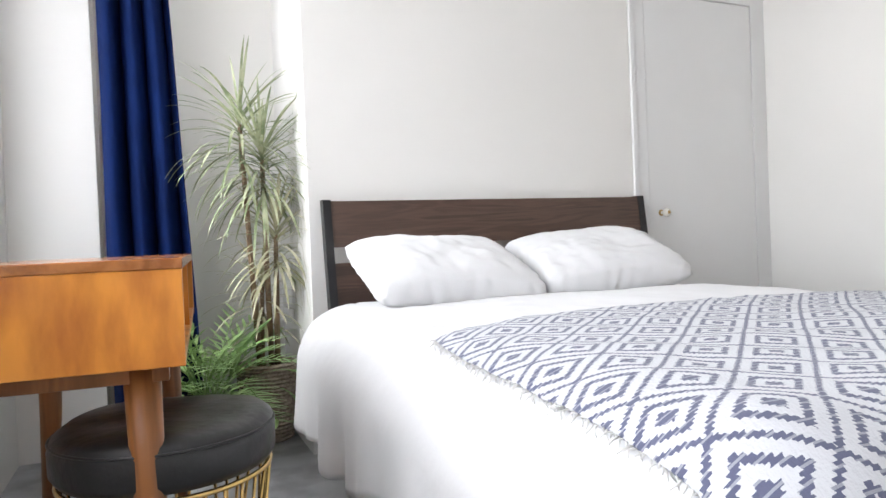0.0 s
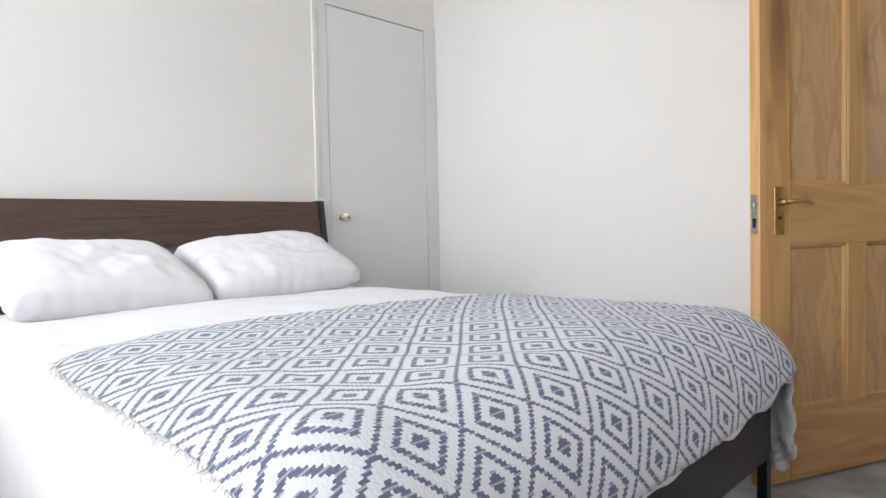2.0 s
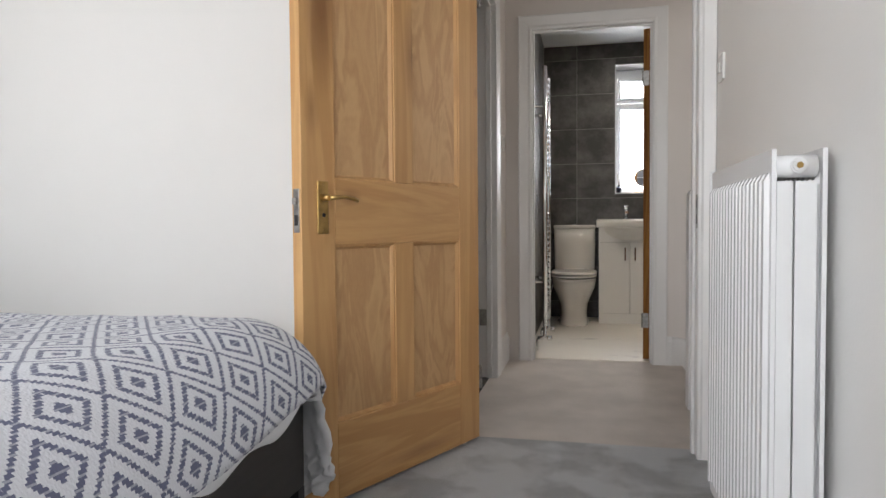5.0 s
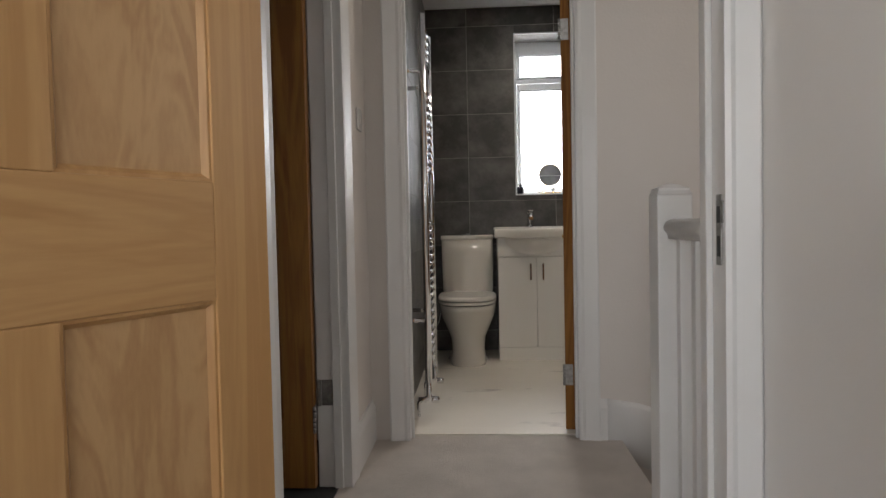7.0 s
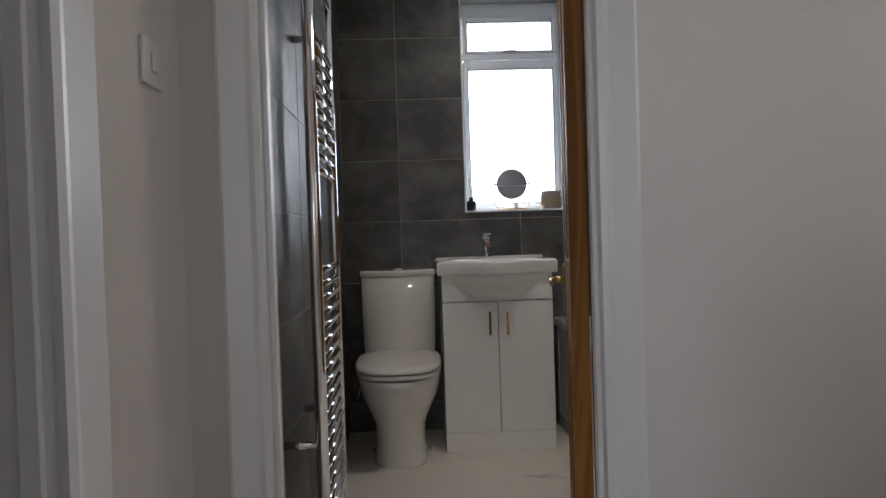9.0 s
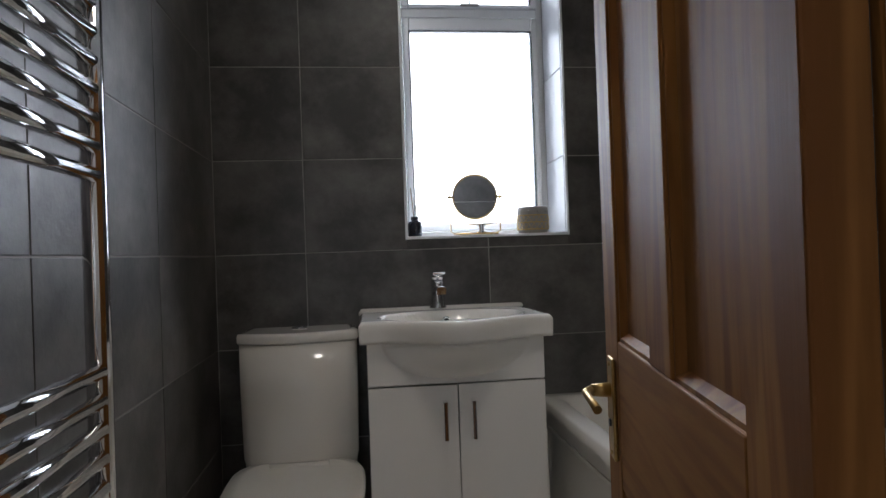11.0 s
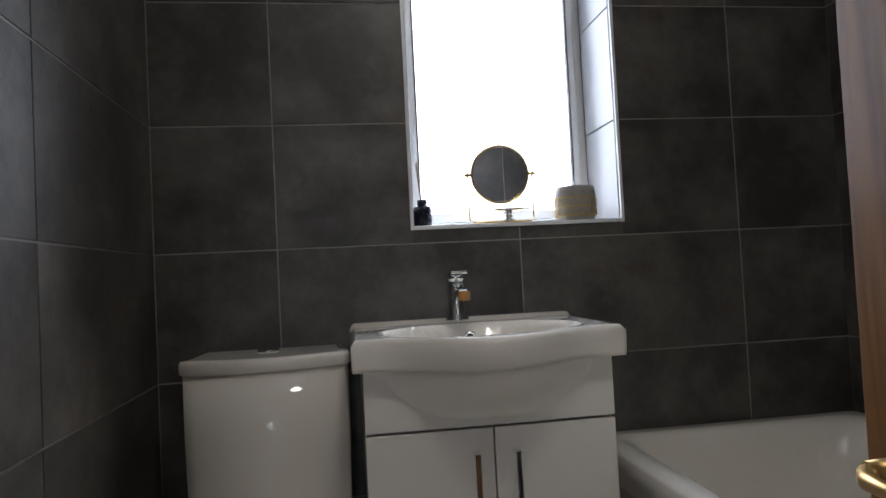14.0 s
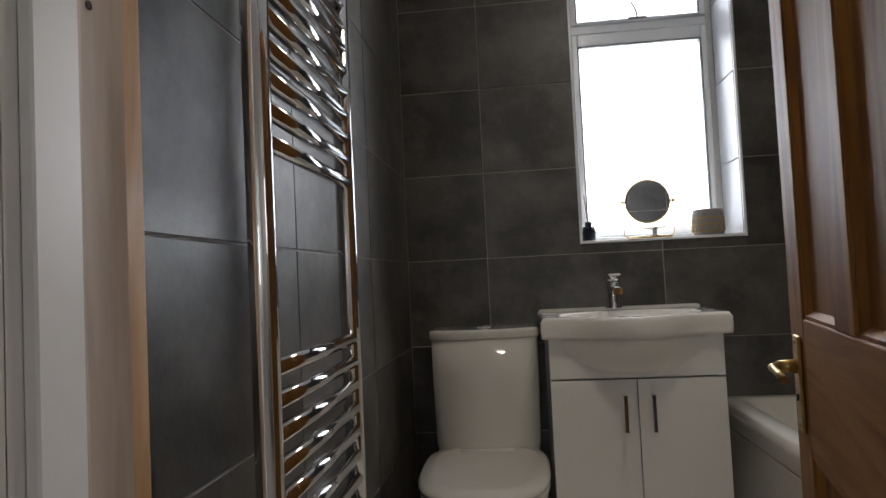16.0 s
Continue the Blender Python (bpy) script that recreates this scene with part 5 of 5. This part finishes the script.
def basin():
    b = thing("basin", pose(6.58, -0.973, 0.812), "white ceramic basin with a bowed front on the vanity", "basin")
    hw, bk = 0.273, 0.363

    def front(y):
        t = abs(y) / hw
        return -0.03 - 0.098 * (0.5 + 0.5 * math.cos(math.pi * min(1, t / 0.80))) if t < 0.80 else -0.03

    # top sheet with the hollow, as a height field
    nx, ny = 46, 64
    bm = bmesh.new()
    grid = {}
    for i in range(nx + 1):
        for j in range(ny + 1):
            y = -hw + 2 * hw * j / ny
            x = front(y) + (bk - front(y)) * i / nx
            ex, ey = (x - 0.085) / 0.148, y / 0.205
            e = math.hypot(abs(ex) ** 1.15, abs(ey) ** 1.15)
            z = 0.062
            if e < 1.0:
                z -= 0.10 * (1 - e ** 2.4) ** 0.7
            rim = min(x - front(y), y + hw, hw - y)
            if rim < 0.012:
                z -= 0.012 - math.sqrt(max(0, 0.012 ** 2 - (0.012 - rim) ** 2))
            if x > 0.285:
                z += 0.010 * min(1, (x - 0.285) / 0.02)
            grid[i, j] = bm.verts.new((x, y, z))
    for i in range(nx):
        for j in range(ny):
            bm.faces.new((grid[i, j], grid[i + 1, j], grid[i + 1, j + 1], grid[i, j + 1])).smooth = True
    ring = [grid[0, j] for j in range(ny + 1)] + [grid[i, ny] for i in range(1, nx + 1)] + [grid[nx, j] for j in range(ny - 1, -1, -1)] + [grid[i, 0] for i in range(nx - 1, 0, -1)]

    def under(v, z, k):
        y = v.co.y * (1 - 0.05 * k)
        bow = max(0, -0.03 - v.co.x)
        return (max(v.co.x, -0.03) + 0.022 * k * (v.co.x < 0) - bow * (1 - 0.8 * k), y, z)

    prev = ring
    for z, k in ((0.035, 0.0), (0.010, 0.05), (0.0, 0.12)):
        cur = [bm.verts.new(under(v, z, k)) for v in ring]
        for a in range(len(ring)):
            c = (a + 1) % len(ring)
            bm.faces.new((prev[a], prev[c], cur[c], cur[a])).smooth = True
        prev = cur
    bm.faces.new(prev)
    part("bowl", bm, M_CERAMIC, b)
    # rounded belly of the bowl in front of the fascia
    bm = bmesh.new()
    rings = []
    for k in range(9):
        t = k / 8
        z = 0.001 - 0.115 * t
        half, dep = 0.238 * (1 - 0.42 * t * t), 0.119 * math.cos(t * math.pi / 2) ** 1.5
        rings.append([(0.004 - dep * (0.5 + 0.5 * math.cos(math.pi * (2 * j / 24 - 1))), half * (2 * j / 24 - 1), z) for j in range(25)] + [(0.010, half, z), (0.010, -half, z)])
    loft(bm, rings)
    part("belly", bm, M_CERAMIC, b)
    ov = part("overflow", tube(bmesh.new(), [(0.020 * 0, 0.011 * math.cos(k * math.pi / 10), 0.011 * math.sin(k * math.pi / 10)) for k in range(20)], 0.0035, 8, closed=True), M_CHROME, b, "chrome overflow ring")
    ov.matrix_basis = pose(0.214, 0.0, 0.032, 0, -20, 0)
    part("opening", tube(bmesh.new(), [(-0.002, 0, 0), (0.006, 0, 0)], 0.009, 16), M_BLACK, ov)
    part("waste", lathe(bmesh.new(), [(0.02, -0.036), (0.024, -0.034), (0.02, -0.031), (0.004, -0.030)], (0.085, 0, 0), 20), M_CHROME, b, "chrome waste plug")


basin()


def tap():
    t = thing("tap", pose(6.835, -0.953, 0.880), "chrome basin mixer tap with flat lever", "tap")
    part("body", lathe(bmesh.new(), [(0.027, 0), (0.027, 0.005), (0.021, 0.010), (0.019, 0.05), (0.021, 0.07), (0.020, 0.088)], sides=28), M_CHROME, t)
    bm = bmesh.new()
    loft(bm, [[(x, y * w, z + dz) for y, dz in ((-1, -0.012), (1, -0.012), (1, 0.006), (0.6, 0.010), (-0.6, 0.010), (-1, 0.006))] for x, w, z in ((0.0, 0.017, 0.055), (-0.04, 0.016, 0.062), (-0.085, 0.015, 0.066), (-0.105, 0.014, 0.062))])
    part("spout", bm, M_CHROME, t)
    part("cartridge", lathe(bmesh.new(), [(0.018, 0.0885), (0.018, 0.094), (0.021, 0.096), (0.021, 0.106), (0.017, 0.109)], sides=28), M_CHROME, t)
    part("lever", box(bmesh.new(), -0.058, -0.020, 0.1095, 0.022, 0.020, 0.1165, 0.003, 3), M_CHROME, t)


tap()


def bath():
    x0, x1, y0, y1, zr = 5.36, 6.951, -2.060, -1.300, 0.56
    b = thing("bathtub", pose(x0, y1, 0), "white acrylic bath along the tiled wall", "bathtub")
    Lx, Wy = x1 - x0, y0 - y1
    bm = bmesh.new()

    def rr(inset, z, r, n=8):
        pts = []
        for cx, cy, a0 in ((inset + r, -inset - r, 90), (inset + r, Wy + inset + r, 180), (Lx - inset - r, Wy + inset + r, 270), (Lx - inset - r, -inset - r, 0)):
            for k in range(n + 1):
                a = radians(a0 + 90 * k / n)
                pts.append((cx + r * math.cos(a), cy + r * math.sin(a), z))
        return pts

    loft(bm, [rr(0.0, zr - 0.04, 0.012), rr(0.0, zr - 0.008, 0.012), rr(0.006, zr, 0.012), rr(0.055, zr, 0.06), rr(0.068, zr - 0.012, 0.08), rr(0.095, 0.40, 0.10), rr(0.13, 0.22, 0.12), rr(0.20, 0.17, 0.12)], cap=False)
    vs = [v for v in bm.verts if abs(v.co.z - 0.17) < 1e-5]
    bm.faces.new(sorted(vs, key=lambda v: math.atan2(v.co.y - Wy / 2, v.co.x - Lx / 2)))
    part("tub", bm, M_ACRYLIC, b)
    p = part("front_panel", box(bmesh.new(), 0.0, -0.034, 0.004, Lx, -0.016, zr - 0.0405, 0.003), M_ACRYLIC, b)
    part("panel_frame", boxes((0.04, -0.016, 0.07, 0.055, -0.011, zr - 0.09), (Lx - 0.055, -0.016, 0.07, Lx - 0.04, -0.011, zr - 0.09), (0.055, -0.016, zr - 0.105, Lx - 0.055, -0.011, zr - 0.09), (0.055, -0.016, 0.07, Lx - 0.055, -0.011, 0.085), bevel=0.002), M_ACRYLIC, p)


bath()


def flush_lamp():
    d = thing("ceiling_light", pose(5.72, -1.02, CZ), "round opal flush lamp on the bathroom ceiling", "ceiling light")
    part("base", lathe(bmesh.new(), [(0.150, 0.0), (0.150, -0.016), (0.142, -0.020), (0.02, -0.020)], sides=40), M_CHROME, d)
    part("shade", lathe(bmesh.new(), [(0.140, -0.0205), (0.138, -0.040), (0.118, -0.058), (0.07, -0.069), (0.01, -0.072)], sides=40), M_OPAL, d, "lit opal glass shade")


flush_lamp()


# ---- things on the bathroom sill ----
SZ = 1.1152


def vanity_mirror():
    m = thing("vanity_mirror", pose(7.0, -1.113, SZ, 0, 0, 0), "round swivelling mirror on a gold stand", "mirror")
    part("base", box(bmesh.new(), -0.028, -0.075, 0, 0.028, 0.075, 0.007, 0.003, 2), M_GOLD, m)
    for y in (-0.087, 0.087):
        part("arm", tube(bmesh.new(), [(0, y * 0.83, 0.006), (0, y, 0.012), (0, y, 0.145)], 0.0022, 8), M_GOLD, m)
        part("knob", tube(bmesh.new(), [(0, y * 0.86, 0.132), (0, y * 1.11, 0.132)], 0.0045, 10), M_GOLD, m)
    f = part("rim", tube(bmesh.new(), [(0, 0.076 * math.cos(k * math.pi / 24), 0.132 + 0.076 * math.sin(k * math.pi / 24)) for k in range(48)], 0.0035, 8, closed=True), M_GOLD, m)
    bm = bmesh.new()
    tube(bm, [(-0.0022, 0, 0.132), (0.0022, 0, 0.132)], 0.075, 48)
    part("glass", bm, M_MIRROR, f)


vanity_mirror()


def tray():
    t = thing("soap_dish", pose(7.012, -1.135, SZ + 0.0075), "small clear dish on the mirror stand", "dish")
    part("foot", lathe(bmesh.new(), [(0.022, 0), (0.012, 0.006), (0.010, 0.018), (0.016, 0.024)], sides=20), M_CHROME, t)
    part("plate", lathe(bmesh.new(), [(0.012, 0.0241), (0.05, 0.026), (0.054, 0.031), (0.048, 0.030), (0.010, 0.028)], sides=32, sy=1.1), M_CHROME, t)


tray()


def diffuser():
    d = thing("reed_diffuser", pose(6.985, -0.900, SZ), "dark ribbed reed diffuser bottle with pale reeds", "reed diffuser")
    part("bottle", lathe(bmesh.new(), [(0.021, 0), (0.0235, 0.004), (0.0245, 0.04), (0.022, 0.05), (0.012, 0.054), (0.011, 0.056)], sides=24), M_DIFF, d)
    part("collar", lathe(bmesh.new(), [(0.013, 0.0562), (0.013, 0.068), (0.007, 0.069)], sides=20), M_BLACK, d)
    for dx, dy in ((-0.02, 0.012), (0.01, -0.035), (0.015, 0.01), (-0.01, -0.012)):
        part("reed", tube(bmesh.new(), [(0, 0, 0.04), (dx, dy, 0.165)], 0.002, 6), M_REED, d)


diffuser()


def patterned_pot():
    p = thing("patterned_pot", pose(6.995, -1.315, SZ), "round grey stoneware pot with ochre patterned bands", "pot")
    part("body", lathe(bmesh.new(), [(0.045, 0), (0.050, 0.004), (0.0535, 0.03), (0.054, 0.07), (0.051, 0.089), (0.049, 0.091), (0.046, 0.088), (0.047, 0.02), (0.01, 0.012)], sides=40), M_POTG, p)
    bm = bmesh.new()
    for z, dz in ((0.010, 0.004), (0.034, 0.004), (0.058, 0.004)):
        lathe(bm, [(0.0522, z), (0.0552, z + 0.001), (0.0552, z + dz), (0.0522, z + dz + .001)], sides=40)
    part("band", bm, M_POTY, p, "ochre painted band")
    bm = bmesh.new()
    n = 18
    for row, (lo, hi) in enumerate(((0.015, 0.033), (0.039, 0.057))):
        pts = []
        for k in range(2 * n):
            a = math.pi * k / n
            pts.append((0.0546 * math.cos(a), 0.0546 * math.sin(a), hi if k % 2 else lo))
        tube(bm, pts, 0.0016, 5, closed=True)
    part("zigzag", bm, M_POTY, p)
    for a in (150, 185, 220):
        part("leg_bead", lathe(bmesh.new(), [(0.003, -0.004), (0.004, 0), (0.003, 0.004)], (0.054 * math.cos(radians(a)), 0.054 * math.sin(radians(a)), 0.074), 8), M_POTG, p)


patterned_pot()
